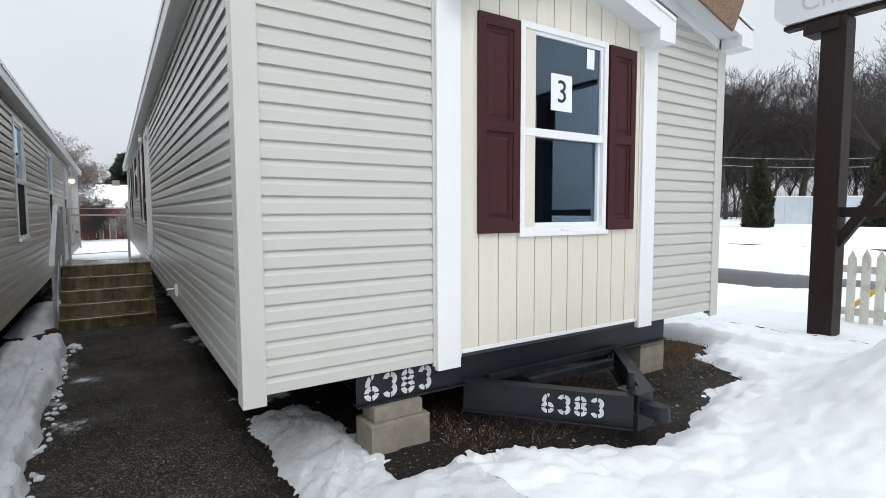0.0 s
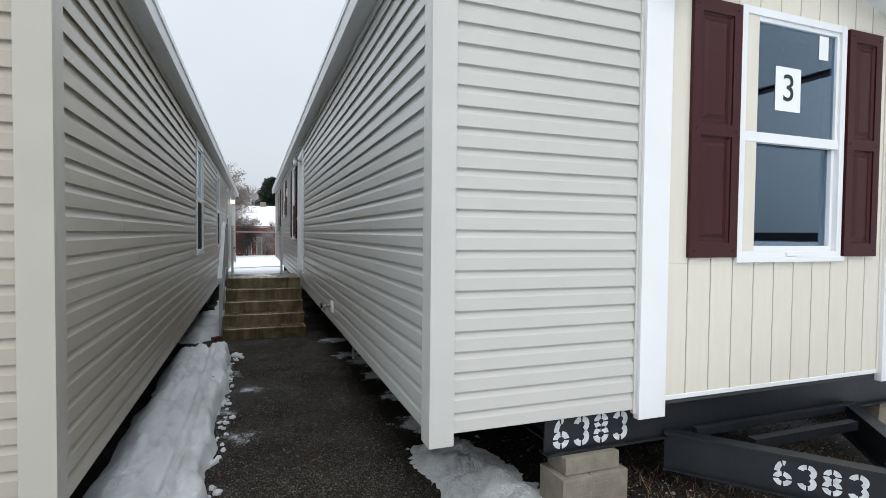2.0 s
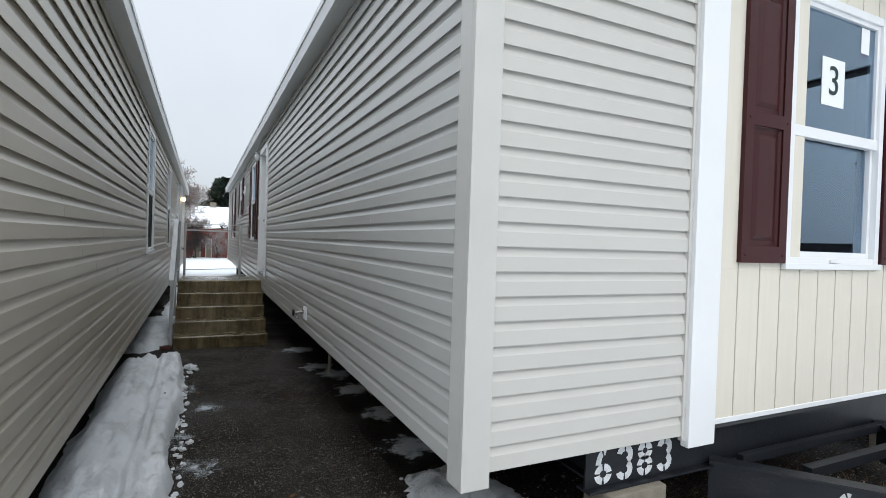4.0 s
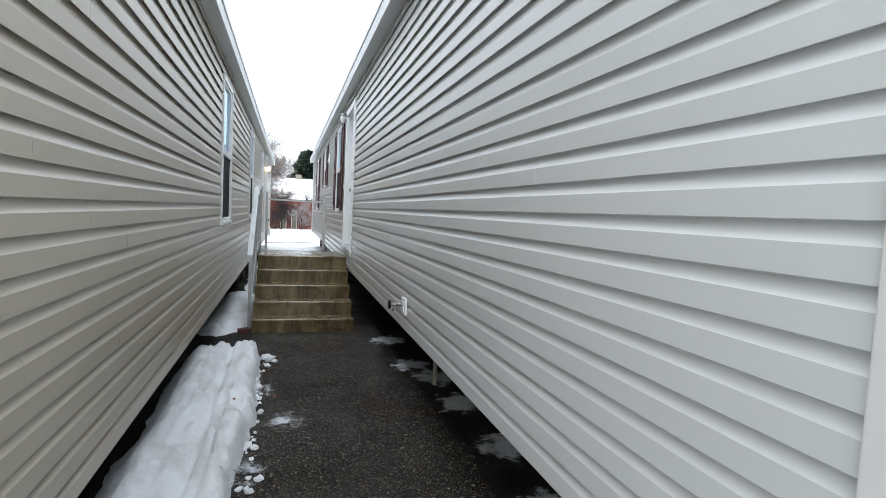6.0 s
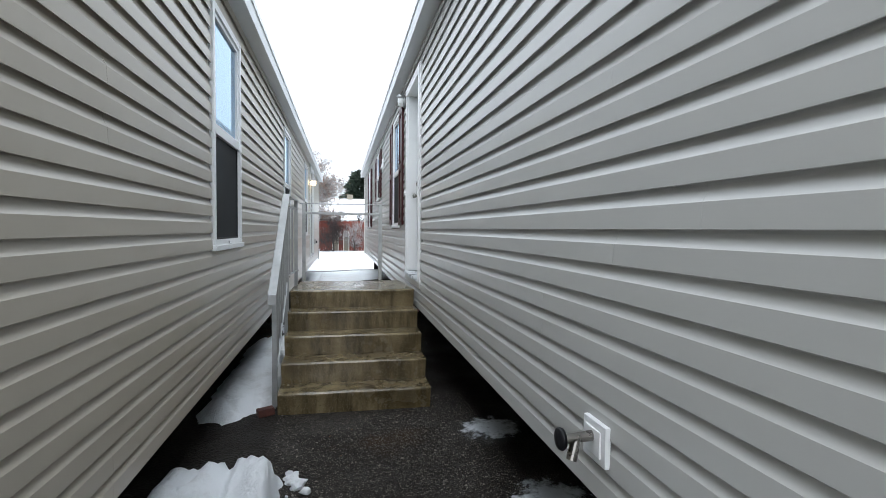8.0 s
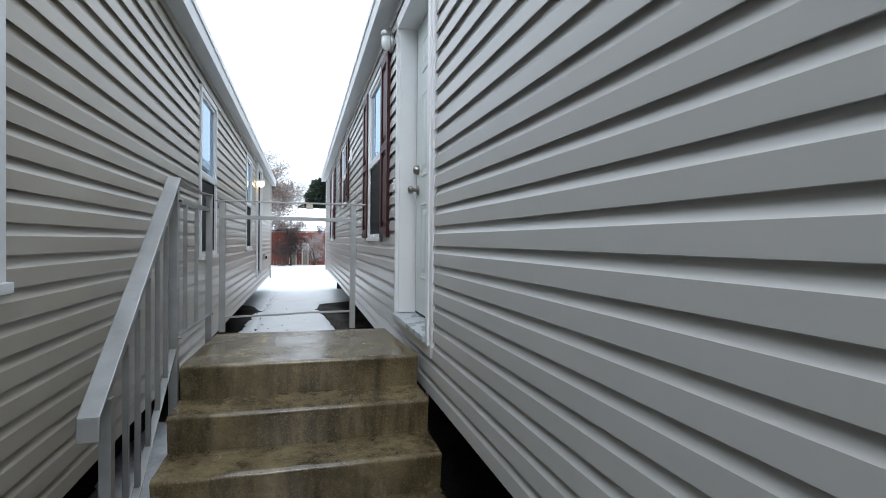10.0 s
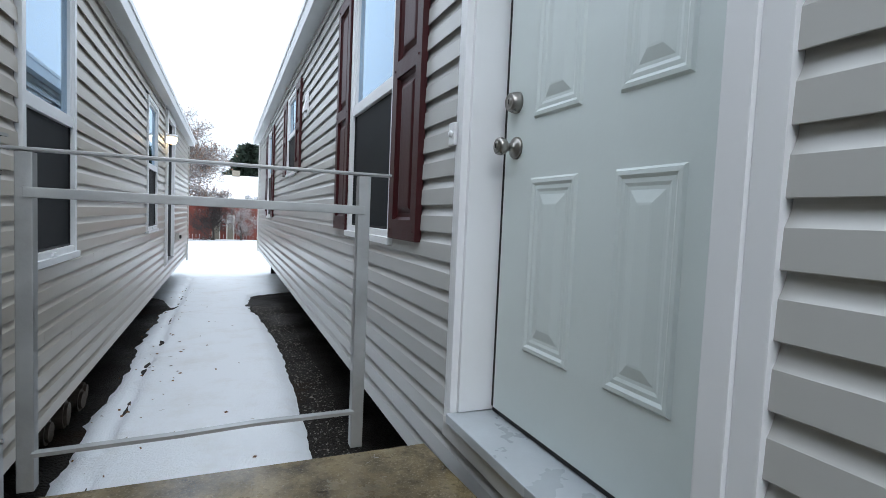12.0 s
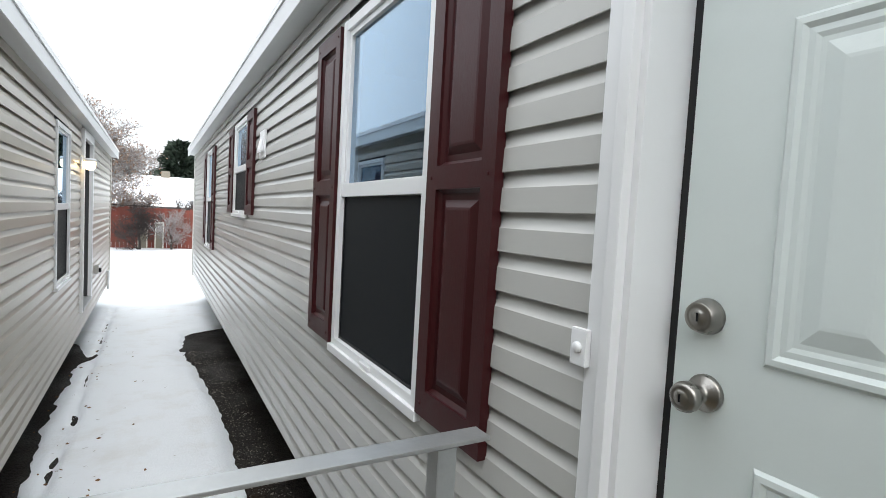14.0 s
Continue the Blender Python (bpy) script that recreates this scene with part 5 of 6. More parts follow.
part("cap", lathe(bmesh.new(), [(0.030, 0.045), (0.044, 0.035), (0.047, 0.0), (0.042, -0.004)], 20, Matrix.Translation((RX0 - 0.062, 9.84, 3.02))), M_ALU, pl, smooth=True)
part("glass", lathe(bmesh.new(), [(0.040, 0.0), (0.042, -0.05), (0.034, -0.08), (0.01, -0.10)], 20, Matrix.Translation((RX0 - 0.062, 9.84, 3.013))), M_PAPER, pl, "frosted glass", True)
part("arm", fbox(bmesh.new(), f, 9.83, 9.85, 0.03, 0.058, 2.975, 3.055), M_ALU, pl)
br = thing("brick", -0.60, 7.72, 0.0, "broken red-brown brick lying beside the steps", "brick")
part("brick", bar(bmesh.new(), (-0.66, 7.68, 0.03), (-0.55, 7.73, 0.035), 0.075, 0.055, (0, 0, 1), 0.008), M_OLDBRICK, br)
mk = thing("paint_mark", RX0, 8.62, 0.66, "faded pink paint scrawl on the lowest siding board", "paint mark")
for i in range(5):
    y, z = 8.66 - 0.016 * i, 0.648 + 0.008 * (i % 2)
    part("stroke", bar(bmesh.new(), (RX0 - 0.0156, y, z - 0.016), (RX0 - 0.0156, y - 0.014, z + 0.020), 0.001, 0.006), M_PINK, mk)


# ---- roadside: sign, picket fence, wall, trees ----
def island_mat(name, ca, cb, rough):
    m = bpy.data.materials.new(name)
    m.use_nodes = True
    n, l = m.node_tree.nodes, m.node_tree.links
    b = n["Principled BSDF"]
    b.inputs["Roughness"].default_value = rough
    g, mx = n.new("ShaderNodeNewGeometry"), n.new("ShaderNodeMixRGB")
    mx.inputs[1].default_value, mx.inputs[2].default_value = (*ca, 1), (*cb, 1)
    l.new(g.outputs["Random Per Island"], mx.inputs[0])
    l.new(mx.outputs[0], b.inputs["Base Color"])
    return m


M_PEBBLE = island_mat("mixed_wet_pebbles", (0.006, 0.005, 0.004), (0.24, 0.215, 0.18), 0.35)
M_NEEDLE = island_mat("cedar_sprays", (0.018, 0.024, 0.010), (0.055, 0.050, 0.024), 0.8)
M_PINEN = island_mat("pine_sprays", (0.012, 0.022, 0.014), (0.035, 0.055, 0.035), 0.8)
M_RUSSET = island_mat("russet_leaves_and_snow", (0.16, 0.075, 0.035), (0.30, 0.22, 0.17), 0.8)
M_FROST = island_mat("frosted_twigs", (0.085, 0.065, 0.055), (0.42, 0.41, 0.41), 0.8)
M_STRAW = island_mat("dead_straw", (0.09, 0.045, 0.022), (0.20, 0.13, 0.075), 0.8)
M_SIGN = mat("white_sign_face", (0.72, 0.74, 0.75), 0.4, vary=0.04, scale=2)
M_SIGNTXT = mat("faded_pink_lettering", (0.60, 0.50, 0.52), 0.5, vary=0.1)
M_SIGNBAR = mat("grey_lettering", (0.35, 0.36, 0.37), 0.5, vary=0.1)
M_FARWALL = mat("pale_metal_wall", (0.50, 0.54, 0.57), 0.5, vary=0.06, scale=0.5, stain=(0.16, 0.25, 0.33), stain_scale=0.35, stain_amount=0.6)
M_YELLOW = mat("yellow_guard", (0.55, 0.30, 0.03), 0.5)

SGX = 6.40
sg = thing("roadside_sign", SGX, 1.26, 0.1, "tall white sign panel on dark brown square posts beside the road", "sign")
for y in (1.24, -1.85):
    part("post", boxed(SGX - 0.11, SGX + 0.11, y - 0.11, y + 0.11, 0.0, 3.57, 0.01), M_BROWN, sg)
    part("cap_block", boxed(SGX - 0.14, SGX + 0.14, y - 0.05, y + 0.26, 3.45, 3.57, 0.01), M_BROWN, sg)
part("beam", boxed(SGX - 0.07, SGX + 0.07, -2.2, 1.72, 3.573, 3.618, 0.01), M_BROWN, sg)
bm = bmesh.new()
pts = []
r = 0.16
for cy, cz, a0 in ((-2.35 + r, 3.62 + r, 180), (1.80 - r, 3.62 + r, 270), (1.80 - r, 5.1 - r, 0), (-2.35 + r, 5.1 - r, 90)):
    pts += [(cy + r * math.cos(radians(a0 + i * 15)), cz + r * math.sin(radians(a0 + i * 15))) for i in range(7)]
fa = [bm.verts.new((SGX - 0.11, y, z)) for y, z in pts]
fb = [bm.verts.new((SGX + 0.11, y, z)) for y, z in pts]
bm.faces.new(fa)
bm.faces.new(list(reversed(fb)))
for i in range(len(pts)):
    j = (i + 1) % len(pts)
    bm.faces.new((fa[i], fa[j], fb[j], fb[i]))
spn = part("panel", bm, M_SIGN, sg, "white rounded sign panel")
part("lettering", text_mesh("Chautauqua", 0.26, Matrix.Translation((SGX - 0.113, 0.92, 3.79)) @ pose(0, 0, 0, 90, 0, -90)), M_SIGNTXT, spn, "faded pink lettering")
for i in range(7):
    part("letter_bar", boxed(SGX - 0.114, SGX - 0.1105, 1.56 - i * 0.17, 1.68 - i * 0.17, 4.0, 4.14), M_SIGNBAR, spn)
part("brace", bar(bmesh.new(), (SGX, 1.16, 1.30), (SGX, 0.35, 2.60), 0.09, 0.09), M_BROWN, sg)
part("cross_rail", boxed(SGX - 0.03, SGX + 0.03, -1.75, 1.13, 1.58, 1.68, 0.005), M_BROWN, sg)

fen = thing("picket_fence", 7.4, 0.0, 0.15, "worn white wooden picket fence standing in the snow", "fence")
for i in range(27):
    y = 1.62 - i * 0.135
    w, x = 0.042, 7.40
    z1 = 1.20 + 0.012 * math.sin(i * 2.3)
    bm = bmesh.new()
    sec = [(y - w, 0.15), (y + w, 0.15), (y + w, z1 - 0.10), (y, z1), (y - w, z1 - 0.10)]
    a = [bm.verts.new((x - 0.010, p, q)) for p, q in sec]
    b = [bm.verts.new((x + 0.010, p, q)) for p, q in sec]
    bm.faces.new(a)
    bm.faces.new(list(reversed(b)))
    for k in range(5):
        bm.faces.new((a[k], a[(k + 1) % 5], b[(k + 1) % 5], b[k]))
    part("picket", bm, M_PICKET, fen)
for z in (0.42, 0.92):
    part("rail", boxed(7.412, 7.45, -2.0, 1.68, z, z + 0.085, 0.004), M_PICKET, fen)
for y in (1.66, -0.2, -1.98):
    part("fence_post", boxed(7.41, 7.50, y - 0.045, y + 0.045, 0.05, 1.12, 0.005), M_PICKET, fen)
guy = thing("guy_wire_guard", 8.2, 1.2, 0.1, "slanting yellow plastic guy wire guard behind the picket fence", "wire guard")
part("guard", rod(bmesh.new(), (8.0, 1.75, 0.2), (8.35, 0.75, 1.3), 0.03, 0.03, 10), M_YELLOW, guy)

fw = thing("metal_wall", 31.0, 12.0, 0.3, "pale grey metal wall panels beyond the road", "wall")
A, B = Vector((30.0, 13.2, 0)), Vector((40.5, 6.2, 0))
for i in range(9):
    p, q = A.lerp(B, i / 9), A.lerp(B, (i + 0.985) / 9)
    bm = bmesh.new()
    bar(bm, p + Vector((0, 0, 1.35)), q + Vector((0, 0, 1.35)), 0.12, 2.1, (0, 0, 1))
    part("panel", bm, M_FARWALL, fw)
part("coping", bar(bmesh.new(), A + Vector((0, 0, 2.43)), B + Vector((0, 0, 2.43)), 0.2, 0.05), M_WHITE, fw)


def tube(verts, faces, a, b, ra, rb, n=3):
    d = (b - a).normalized()
    x = d.orthogonal().normalized()
    y = d.cross(x)
    k = len(verts)
    for p, r_ in ((a, ra), (b, rb)):
        for i in range(n):
            t = 2 * math.pi * i / n
            verts.append(p + x * (r_ * math.cos(t)) + y * (r_ * math.sin(t)))
    for i in range(n):
        j = (i + 1) % n
        faces.append((k + i, k + j, k + n + j, k + n + i))


def raw(name, verts, faces, material, parent):
    me = bpy.data.meshes.new(name)
    me.from_pydata([tuple(v) for v in verts], [], faces)
    me.materials.append(material)
    ob = new(name, me)
    ob.parent = parent
    return ob


def bare_tree(x, y, z, height, seed, label, group, levels=6, spread=0.55, twig=M_TWIG, tips=None, low=0.25, thin=0.011):
    rng = random.Random(seed)
    ob = thing("bare_tree", x, y, z, label, "tree", group)
    tv, tf, bv, bf, lv, lf = [], [], [], [], [], []

    def grow(p, d, length, r_, lev):
        steps_ = 3 if lev < 2 else 2
        for s in range(steps_):
            bend = Vector((rng.gauss(0, 1), rng.gauss(0, 1), rng.gauss(0.15, 0.6))) * (0.10 + 0.05 * lev)
            d2 = (d + bend).normalized()
            q = p + d2 * (length / steps_)
            r2 = r_ * 0.82
            r_, r2 = max(r_, thin), max(r2, thin)
            tube(tv if lev < 2 else bv, tf if lev < 2 else bf, p, q, r_, r2, 7 if lev == 0 else 4 if lev < 2 else 3)
            if lev < levels and (lev > 0 or s >= 1 or low < 0.2):
                for _ in range(2 if lev < 3 else rng.choice((1, 2))):
                    ax = Vector((rng.gauss(0, 1), rng.gauss(0, 1), rng.gauss(0.25, 0.5))).normalized()
                    nd = (d2 + ax * (spread + rng.uniform(0, 0.45))).normalized()
                    grow(q, nd, length * rng.uniform(0.52, 0.78), r2 * rng.uniform(0.45, 0.62), lev + 1)
            p, d, r_ = q, d2, r2
        if tips and lev >= levels - 1 and rng.random() < 0.4:
            for _ in range(tips):
                c = p + Vector((rng.gauss(0, 0.09), rng.gauss(0, 0.09), rng.gauss(0, 0.09)))
                u = Vector((rng.gauss(0, 1), rng.gauss(0, 1), rng.gauss(0, 1))).normalized() * 0.05
                w = u.orthogonal().normalized() * 0.03
                k = len(lv)
                lv.extend((c - u, c + w, c + u, c - w))
                lf.append((k, k + 1, k + 2, k + 3))
        if lev < levels:
            grow(p, (d + Vector((rng.gauss(0, 0.3), rng.gauss(0, 0.3), 0.2))).normalized(), length * 0.6, r_ * 0.8, lev + 1)

    grow(Vector((0, 0, -0.3)), Vector((0, 0, 1)), height * (0.42 if low >= 0.2 else 0.25), height * 0.017, 0)
    raw("trunk", tv, tf, M_BARK, ob)
    raw("crown", bv, bf, twig, ob)
    if lv:
        raw("foliage", lv, lf, M_RUSSET, ob)
    return ob


def sprays(rng, verts, faces, radius_at, height, count, size, droop, z0=0.0):
    """Many small flat sprays of foliage inside a tapering, uneven outline."""
    for _ in range(count):
        h = rng.random() ** 0.9
        a = rng.uniform(0, 2 * math.pi)
        lim = radius_at(h) * (0.78 + 0.30 * noise.noise(Vector((math.cos(a) * 1.7, math.sin(a) * 1.7, h * height * 1.5))) + 0.12 * math.sin(7 * a + 11 * h))
        rr = lim * (1 - rng.random() ** 2 * 0.5)
        c = Vector((rr * math.cos(a), rr * math.sin(a), z0 + h * height))
        d = Vector((math.cos(a), math.sin(a), droop + rng.gauss(0, 0.4))).normalized()
        s = size * rng.uniform(0.5, 1.4)
        w = d.cross(Vector((rng.gauss(0, 1), rng.gauss(0, 1), rng.gauss(0, 1)))).normalized() * s * 0.4
        k = len(verts)
        verts.extend((c - d * s * 0.5, c + w, c + d * s, c - w))
        faces.append((k, k + 1, k + 2, k + 3))


def conifer(name, x, y, z, height, radius_at, count, size, droop, material, label, seed, trunk=0.09):
    rng = random.Random(seed)
    ob = thing(name, x, y, z, label, "tree")
    part("trunk", rod(bmesh.new(), (x, y, z - 0.2), (x, y, z + height * 0.9), trunk, 0.01, 8), M_BARK, ob)
    v, f_ = [], []
    sprays(rng, v, f_, radius_at, height, count, size, droop)
    raw("crown", v, f_, material, ob)
    return ob


conifer("cedar_tree", 26.6, 11.6, 0.45, 3.6, lambda h: 0.62 * min(1, (h + 0.12) * 5) * (1 - h ** 2.5) + 0.05, 9000, 0.17, 0.9, M_NEEDLE, "dark narrow cedar tree standing in the snow bank", 3)
conifer("cedar_tree", 29.8, 7.6, 0.45, 4.4, lambda h: 0.95 * min(1, (h + 0.12) * 5) * (1 - h ** 2.5) + 0.05, 11000, 0.19, 0.9, M_NEEDLE, "dark broad cedar tree standing in the snow bank", 5)


def far_place(side, depth):
    """A place by its bearing (tangent to the side of the first view's axis) and its distance along that axis."""
    return 0.173 + depth * (0.539 + 0.842 * side), -1.05 + depth * (0.842 - 0.539 * side)


protos = [bare_tree(*far_place(0.60 + 0.05 * i, 46 + 3 * i), 0.6, 10.6 + 1.0 * i, 40 + i, "bare grey-brown deciduous tree in winter woods", "bare winter trees", levels=5, thin=0.010) for i in range(4)]
rng = random.Random(77)
for i in range(52):
    side = rng.uniform(0.52, 1.15)
    x, y = far_place(side, rng.uniform(42, 74))
    s = rng.uniform(0.62, 1.15)
    p = copy_thing(protos[i % 4], pose(x, y, 0.6, 0, 0, rng.uniform(0, 360)))
    p.scale = (s, s, s)
x, y = far_place(0.895, 33)
bare_tree(x, y, 0.6, 12.5, 91, "tall bare roadside tree with an upright trunk", "bare winter trees", levels=5, spread=0.34, thin=0.010)
# brush along the edge of the woods
rng = random.Random(5)
bv, bf = [], []
for i in range(900):
    x, y = far_place(rng.uniform(0.5, 1.2), rng.uniform(40, 62))
    a = Vector((x, y, 0.4))
    for _ in range(3):
        b = a + Vector((rng.gauss(0, 0.35), rng.gauss(0, 0.35), rng.uniform(0.5, 1.2)))
        tube(bv, bf, a, b, 0.022, 0.012)
        a = b
tagged(raw("brush", bv, bf, M_TWIG, None), "tangled bare brush at the edge of the woods", "brush", kind="stuff")
for z in (4.5, 4.95):
    A, B = far_place(0.45, 30), far_place(1.3, 24)
    bm = bmesh.new()
    last = None
    for i in range(21):
        t = i / 20
        p = Vector((A[0] + (B[0] - A[0]) * t, A[1] + (B[1] - A[1]) * t, z - 1.4 * 4 * t * (1 - t) * 0.4))
        if last is not None:
            rod(bm, last, p, 0.014, 0.014, 5, False)
        last = p
    tagged(part("overhead_wire", bm, M_SIGNBAR), "thin overhead utility wire along the road", "wire")

# ---- behind the lane: red fence, snowy house, trees ----
rf = thing("board_fence", 0.0, 35.0, 0.0, "weathered dark red board fence at the end of the lane", "fence")
rng = random.Random(8)
for i in range(60):
    x = -4.0 + i * 0.15
    part("fence_board", boxed(x, x + 0.142, 35.0, 35.022, 0.02, 1.90 + rng.uniform(-0.03, 0.03), 0.003), M_RED, rf)
for z in (0.35, 1.55):
    part("rail", boxed(-4.0, 5.0, 35.024, 35.07, z, z + 0.09), M_RED, rf)
part("top_rail", boxed(-4.0, 5.0, 34.99, 35.05, 1.94, 1.98), M_BARK, rf)
for x0, x1, z1 in ((-0.62, -0.25, 1.15), (0.02, 0.38, 1.28)):
    fr = thing("old_frame", (x0 + x1) / 2, 34.95, 0.08, "old pale wooden frame leaning on the red fence", "frame", "old frames")
    bm = boxed(x0, x0 + 0.05, 34.93, 34.97, 0.08, z1)
    box(bm, x1 - 0.05, x1, 34.93, 34.97, 0.08, z1)
    box(bm, x0, x1, 34.928, 34.972, z1 - 0.06, z1 + 0.01)
    part("frame", bm, M_PICKET, fr)
    part("panel", boxed(x0 + 0.05, x1 - 0.05, 34.945, 34.96, 0.08, z1 - 0.06), M_BLOCK, fr)
hs = thing("far_house", 2.0, 41.0, 0.0, "low dark red house with a snow-covered roof", "house")
part("wall", boxed(-1.9, 8.0, 39.2, 46.4, 0.0, 2.0), M_RED, hs)


def prism_x(pts, x0, x1):
    bm = bmesh.new()
    a = [bm.verts.new((x0, y, z)) for y, z in pts]
    b = [bm.verts.new((x1, y, z)) for y, z in pts]
    bm.faces.new(a)
    bm.faces.new(list(reversed(b)))
    for i in range(len(pts)):
        j = (i + 1) % len(pts)
        bm.faces.new((a[i], a[j], b[j], b[i]))
    return bm


part("roof", prism_x([(38.8, 1.93), (42.9, 3.55), (46.9, 1.93), (46.9, 1.85), (42.9, 3.4), (38.8, 1.85)], -2.3, 8.3), M_SHINGLE, hs)
part("roof_snow", prism_x([(38.82, 1.945), (38.84, 2.02), (42.9, 3.70), (46.8, 2.02), (46.88, 1.945), (42.9, 3.565)], -2.2, 8.2), M_CLEAN, hs, "thick snow on the roof")
part("chimney", boxed(0.3, 0.75, 42.7, 43.1, 3.4, 4.0), M_BLOCK, hs)
conifer("pine_tree", 1.9, 58.0, 0.0, 7.3, lambda h: 3.9 * min(1, h * 2.0 + 0.1) * (1 - h) ** 0.5 * (0.85 + 0.15 * math.sin(h * 34)) + 0.12, 7000, 0.42, 0.35, M_PINEN, "dark green pine behind the snowy roof", 12, 0.2)
conifer("pine_tree", 5.4, 60.0, 0.0, 7.0, lambda h: 2.0 * min(1, h * 2.2 + 0.1) * (1 - h) ** 0.6 + 0.15, 7000, 0.45, 0.2, M_PINEN, "dark green pine behind the snowy roof", 13, 0.2)
bare_tree(-2.6, 32.6, 0.0, 5.3, 21, "bare tree with frosted twigs and russet leaves", "trees behind the lane", levels=6, spread=0.75, twig=M_FROST, tips=1, thin=0.007)
bare_tree(-0.9, 36.4, 0.0, 5.6, 24, "tangled bare brown shrub behind the red fence", "trees behind the lane", levels=5, spread=0.9, twig=M_FROST, tips=1, low=0.1, thin=0.006)
bare_tree(1.9, 36.8, 0.0, 4.8, 25, "tangled bare shrub behind the red fence", "trees behind the lane", levels=5, spread=0.9, twig=M_TWIG, low=0.1, thin=0.006)
bare_tree(-0.5, 34.2, 0.0, 4.2, 29, "bare brown shrub against the red fence", "trees behind the lane", levels=5, spread=0.9, twig=M_TWIG, low=0.1, thin=0.004)
bare_tree(0.7, 34.3, 0.0, 3.9, 27, "thin frosted shrub against the red fence", "trees behind the lane", levels=4, spread=0.9, twig=M_FROST, low=0.1, thin=0.006)
bare_tree(-9.0, 60.0, 0.0, 11.0, 31, "bare deciduous tree behind the tan home", "trees behind the lane", levels=6)
# dead grass on the bare soil by the tongue
rng = random.Random(41)
gv, gf = [], []
for i in range(5000):
    if i % 4:
        x, y = rng.gauss(4.95, 0.35), rng.gauss(2.15, 0.30)
    else:
        x, y = rng.uniform(1.9, 3.6), rng.uniform(1.25, 2.4)
    if snow_depth(x, y) > 0.0:
        continue
    z, a, h = base_height(x, y), rng.uniform(0, 6.28), rng.uniform(0.02, 0.07)
    k = len(gv)
    lean = Vector((math.cos(a), math.sin(a), 0)) * h * rng.uniform(0.5, 1.6)
    w = Vector((-math.sin(a), math.cos(a), 0)) * 0.0022
    p = Vector((x, y, z))
    tip = p + lean + Vector((0, 0, h * 0.8))
    gv.extend((p - w, p + w, tip + w * 0.3, tip - w * 0.3))
    gf.append((k, k + 1, k + 2, k + 3))
tagged(raw("dead_grass", gv, gf, M_STRAW, None), "flattened brown dead grass on bare soil", "grass", kind="stuff")

# ---- loose ground cover ----
rng = random.Random(99)
pv, pf = [], []


def pebbles(count, x0, x1, y0, y1, smin, smax):
    for _ in range(count):
        x, y = rng.uniform(x0, x1), rng.uniform(y0, y1)
        if snow_depth(x, y) > -0.01:
            continue
        s = rng.uniform(smin, smax) * (1 + 1.2 * (rng.random() > 0.97))
        z = base_height(x, y) + s * 0.25
        a = rng.uniform(0, math.pi)
        ca, sa = math.cos(a) * s, math.sin(a) * s
        k = len(pv)
        e = rng.uniform(0.55, 0.95)
        h = s * rng.uniform(0.45, 0.8)
        pv.extend(((x + ca, y + sa, z), (x - sa * e, y + ca * e, z), (x - ca, y - sa, z), (x + sa * e, y - ca * e, z), (x + ca * 0.25, y + sa * 0.2, z + h), (x - ca * 0.2, y + sa * 0.2, z + h * 0.85)))
        pf.extend(((k, k + 1, k + 4), (k + 1, k + 5, k + 4), (k + 1, k + 2, k + 5), (k + 2, k + 3, k + 5), (k + 3, k + 4, k + 5), (k + 3, k, k + 4)))


pebbles(16000, -0.5, 0.9, -0.6, 3.0, 0.002, 0.0052)
pebbles(48000, -0.5, 1.0, 2.0, 8.0, 0.0016, 0.0048)
pebbles(4000, 0.3, 0.9, 9.6, 17.0, 0.004, 0.010)
pebbles(2500, 1.3, 5.0, 1.0, 3.0, 0.004, 0.010)
tagged(raw("pebbles", pv, pf, M_PEBBLE, None), "loose wet gravel pebbles on the dark lane", "gravel", kind="stuff")
# thin icy patches
def ice_patch(x, y, rx, ry, material, label, lift=0.007):
    ob = thing("ice_patch", x, y, 0.0, label, "ice", "ice patches")
    bm = bmesh.new()
    n, m = 28, 6
    rows = [[bm.verts.new((x, y, base_height(x, y) + lift + 0.012))]]
    for k in range(1, m + 1):
        t = k / m
        ring = []
        for i in range(n):
            a = 2 * math.pi * i / n
            px, py = x + rx * t * math.cos(a), y + ry * t * math.sin(a)
            ring.append(bm.verts.new((px, py, base_height(px, py) + lift + 0.012 * (1 - t * t))))
        rows.append(ring)
    for i in range(n):
        bm.faces.new((rows[0][0], rows[1][i], rows[1][(i + 1) % n]))
        for k in range(1, m):
            bm.faces.new((rows[k][i], rows[k + 1][i], rows[k + 1][(i + 1) % n], rows[k][(i + 1) % n]))
    part("crust", bm, material, ob, smooth=True)


for x, y, rx, ry in ((-0.20, 3.75, 0.20, 0.30), (-0.12, 5.0, 0.22, 0.30), (-0.34, 4.3, 0.16, 0.5), (-0.33, 5.6, 0.16, 0.5)):
    ice_patch(x, y, rx, ry, M_ICE, "thin grey wet ice on the gravel")
for x, y, rx, ry in ((1.02, 7.12, 0.25, 0.38), (1.08, 6.15, 0.24, 0.30), (1.20, 5.75, 0.22, 0.26), (1.24, 5.1, 0.26, 0.34), (1.26, 4.30, 0.28, 0.34), (1.25, 3.55, 0.32, 0.40), (1.26, 2.9, 0.32, 0.4)):
    ice_patch(x, y, rx, ry, M_CRUST, "dirty crusted snow patch under the eave", 0.02)

# broken snow clods along the ridge and the edge of the front field
rng = random.Random(63)
sv, sf = [], []


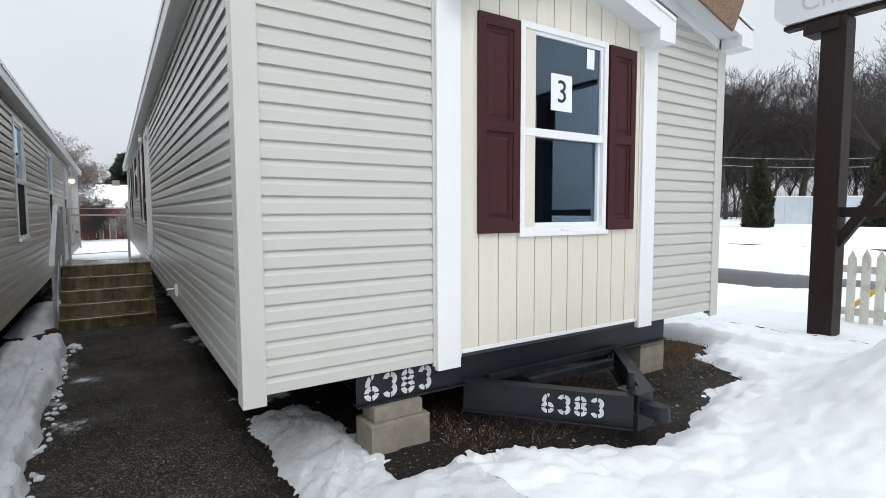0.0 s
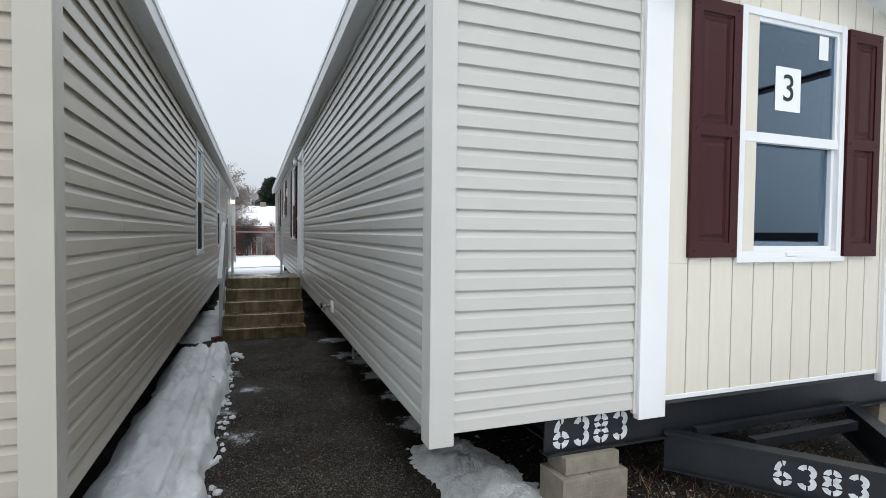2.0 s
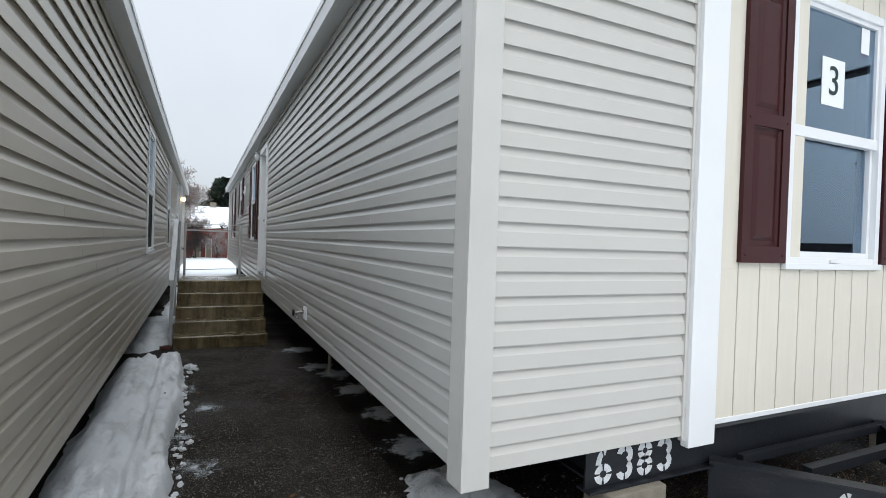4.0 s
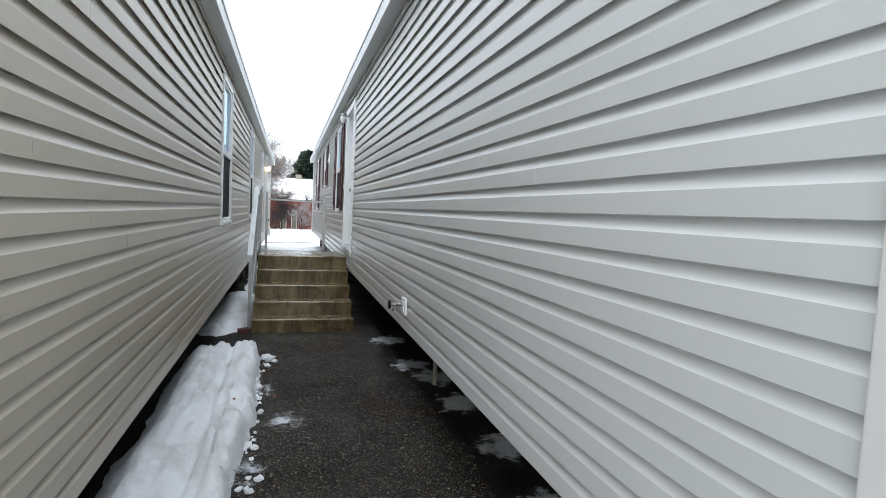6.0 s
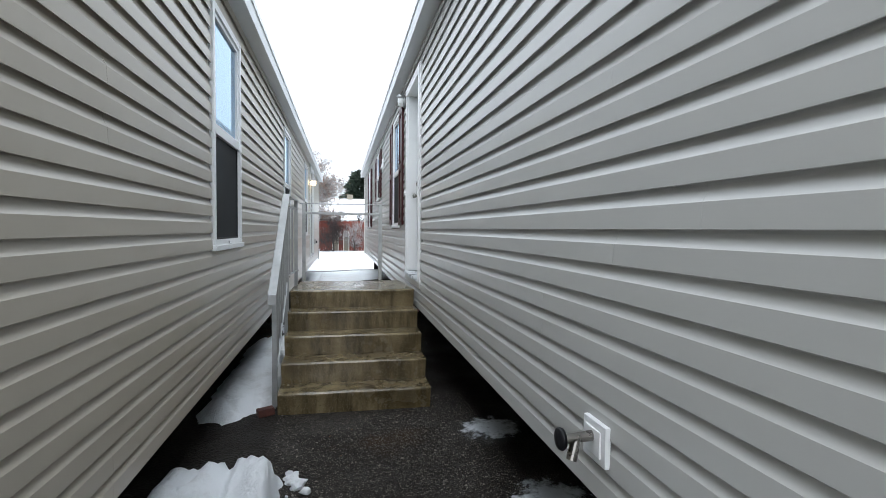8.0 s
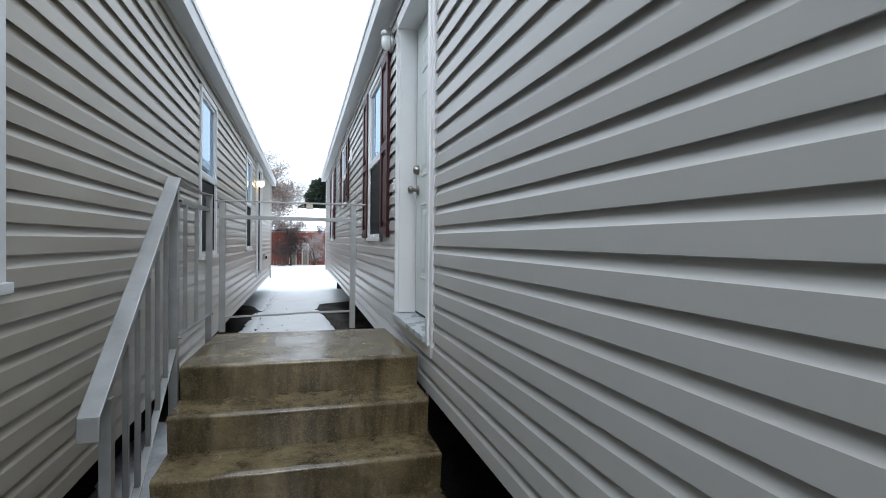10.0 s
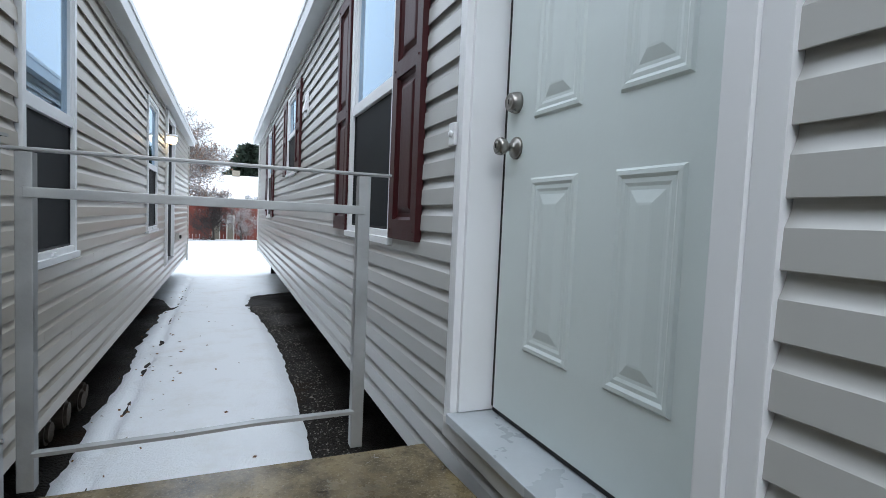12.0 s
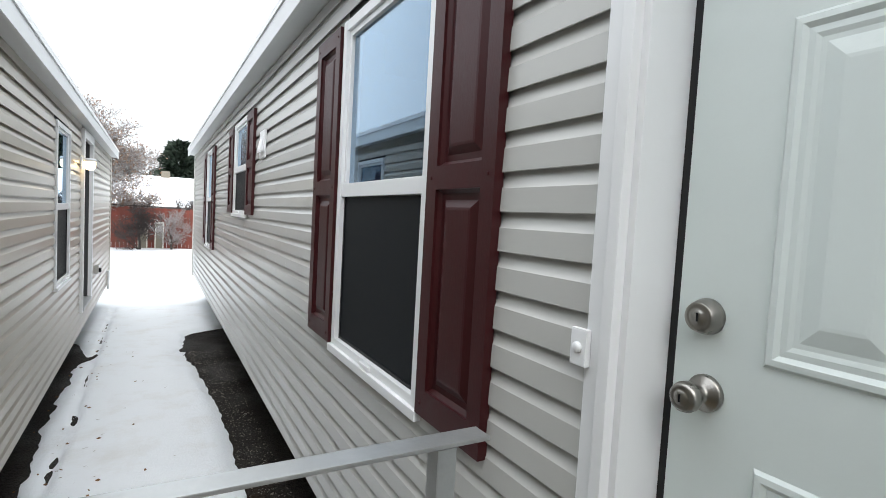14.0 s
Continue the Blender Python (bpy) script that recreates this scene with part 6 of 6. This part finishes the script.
def clod(x, y, z, s):
    bm = bmesh.new()
    bmesh.ops.create_icosphere(bm, subdivisions=2, radius=s)
    o = rng.uniform(0, 50)
    for v in bm.verts:
        v.co *= 0.8 + 0.45 * noise.noise(v.co * (1.3 / s) + Vector((o, o, o))) + 0.2 * noise.noise(v.co * (3.5 / s) + Vector((o, o, o)))
        v.co.z *= 0.75
    k = len(sv)
    bm.verts.index_update()
    sv.extend((v.co.x + x, v.co.y + y, v.co.z + z) for v in bm.verts)
    sf.extend(tuple(k + v.index for v in f_.verts) for f_ in bm.faces)
    bm.free()


made = 0
while made < 230:
    if made < 150:
        y = rng.uniform(-1.0, 6.75)
        x = rng.gauss(-0.335, 0.04)
    else:
        x = rng.uniform(0.8, 5.2)
        y = front_edge(x) + rng.gauss(0.0, 0.08)
    dd = snow_depth(x, y)
    made += 1
    if dd > 0.05 or dd < (-0.06 if made <= 150 else 0.0):
        continue
    s = rng.uniform(0.010, 0.034) * (1.5 if rng.random() > 0.92 else 1)
    clod(x, y, base_height(x, y) + max(dd, 0.0) + s * 0.25, s)
for x, y, s in ((-0.27, 6.52, 0.055), (-0.22, 6.45, 0.035), (-0.30, 6.58, 0.05), (-0.33, 5.7, 0.045), (-0.29, 5.2, 0.03)):
    clod(x, y, base_height(x, y) + s * 0.5, s)
tagged(raw("snow_clods", sv, sf, M_SNOW, None), "broken lumps of old snow along the ridge edge", "snow", kind="stuff")
rng = random.Random(17)
lv, lf = [], []
for i in range(130):
    zone = rng.random()
    if zone < 0.55:
        x, y = rng.gauss(-0.62, 0.13), rng.uniform(10, 19)
    elif zone < 0.8:
        x, y = rng.uniform(-0.5, 0.6), rng.uniform(2.5, 7.4)
    else:
        x, y = rng.uniform(-0.75, 0.3), rng.uniform(10, 17)
    z = base_height(x, y) + max(0.0, snow_depth(x, y)) + 0.006
    s, a = rng.uniform(0.008, 0.024), rng.uniform(0, 6.28)
    k = len(lv)
    ca, sa = math.cos(a) * s, math.sin(a) * s
    lv.extend(((x + ca, y + sa, z + 0.004), (x - sa * 0.5, y + ca * 0.5, z + 0.010), (x - ca, y - sa, z + 0.002), (x + sa * 0.5, y - ca * 0.5, z)))
    lf.append((k, k + 1, k + 2, k + 3))
tagged(raw("leaf_litter", lv, lf, M_LEAF, None), "scattered dark dead leaf bits on snow and gravel", "leaf litter", kind="stuff")
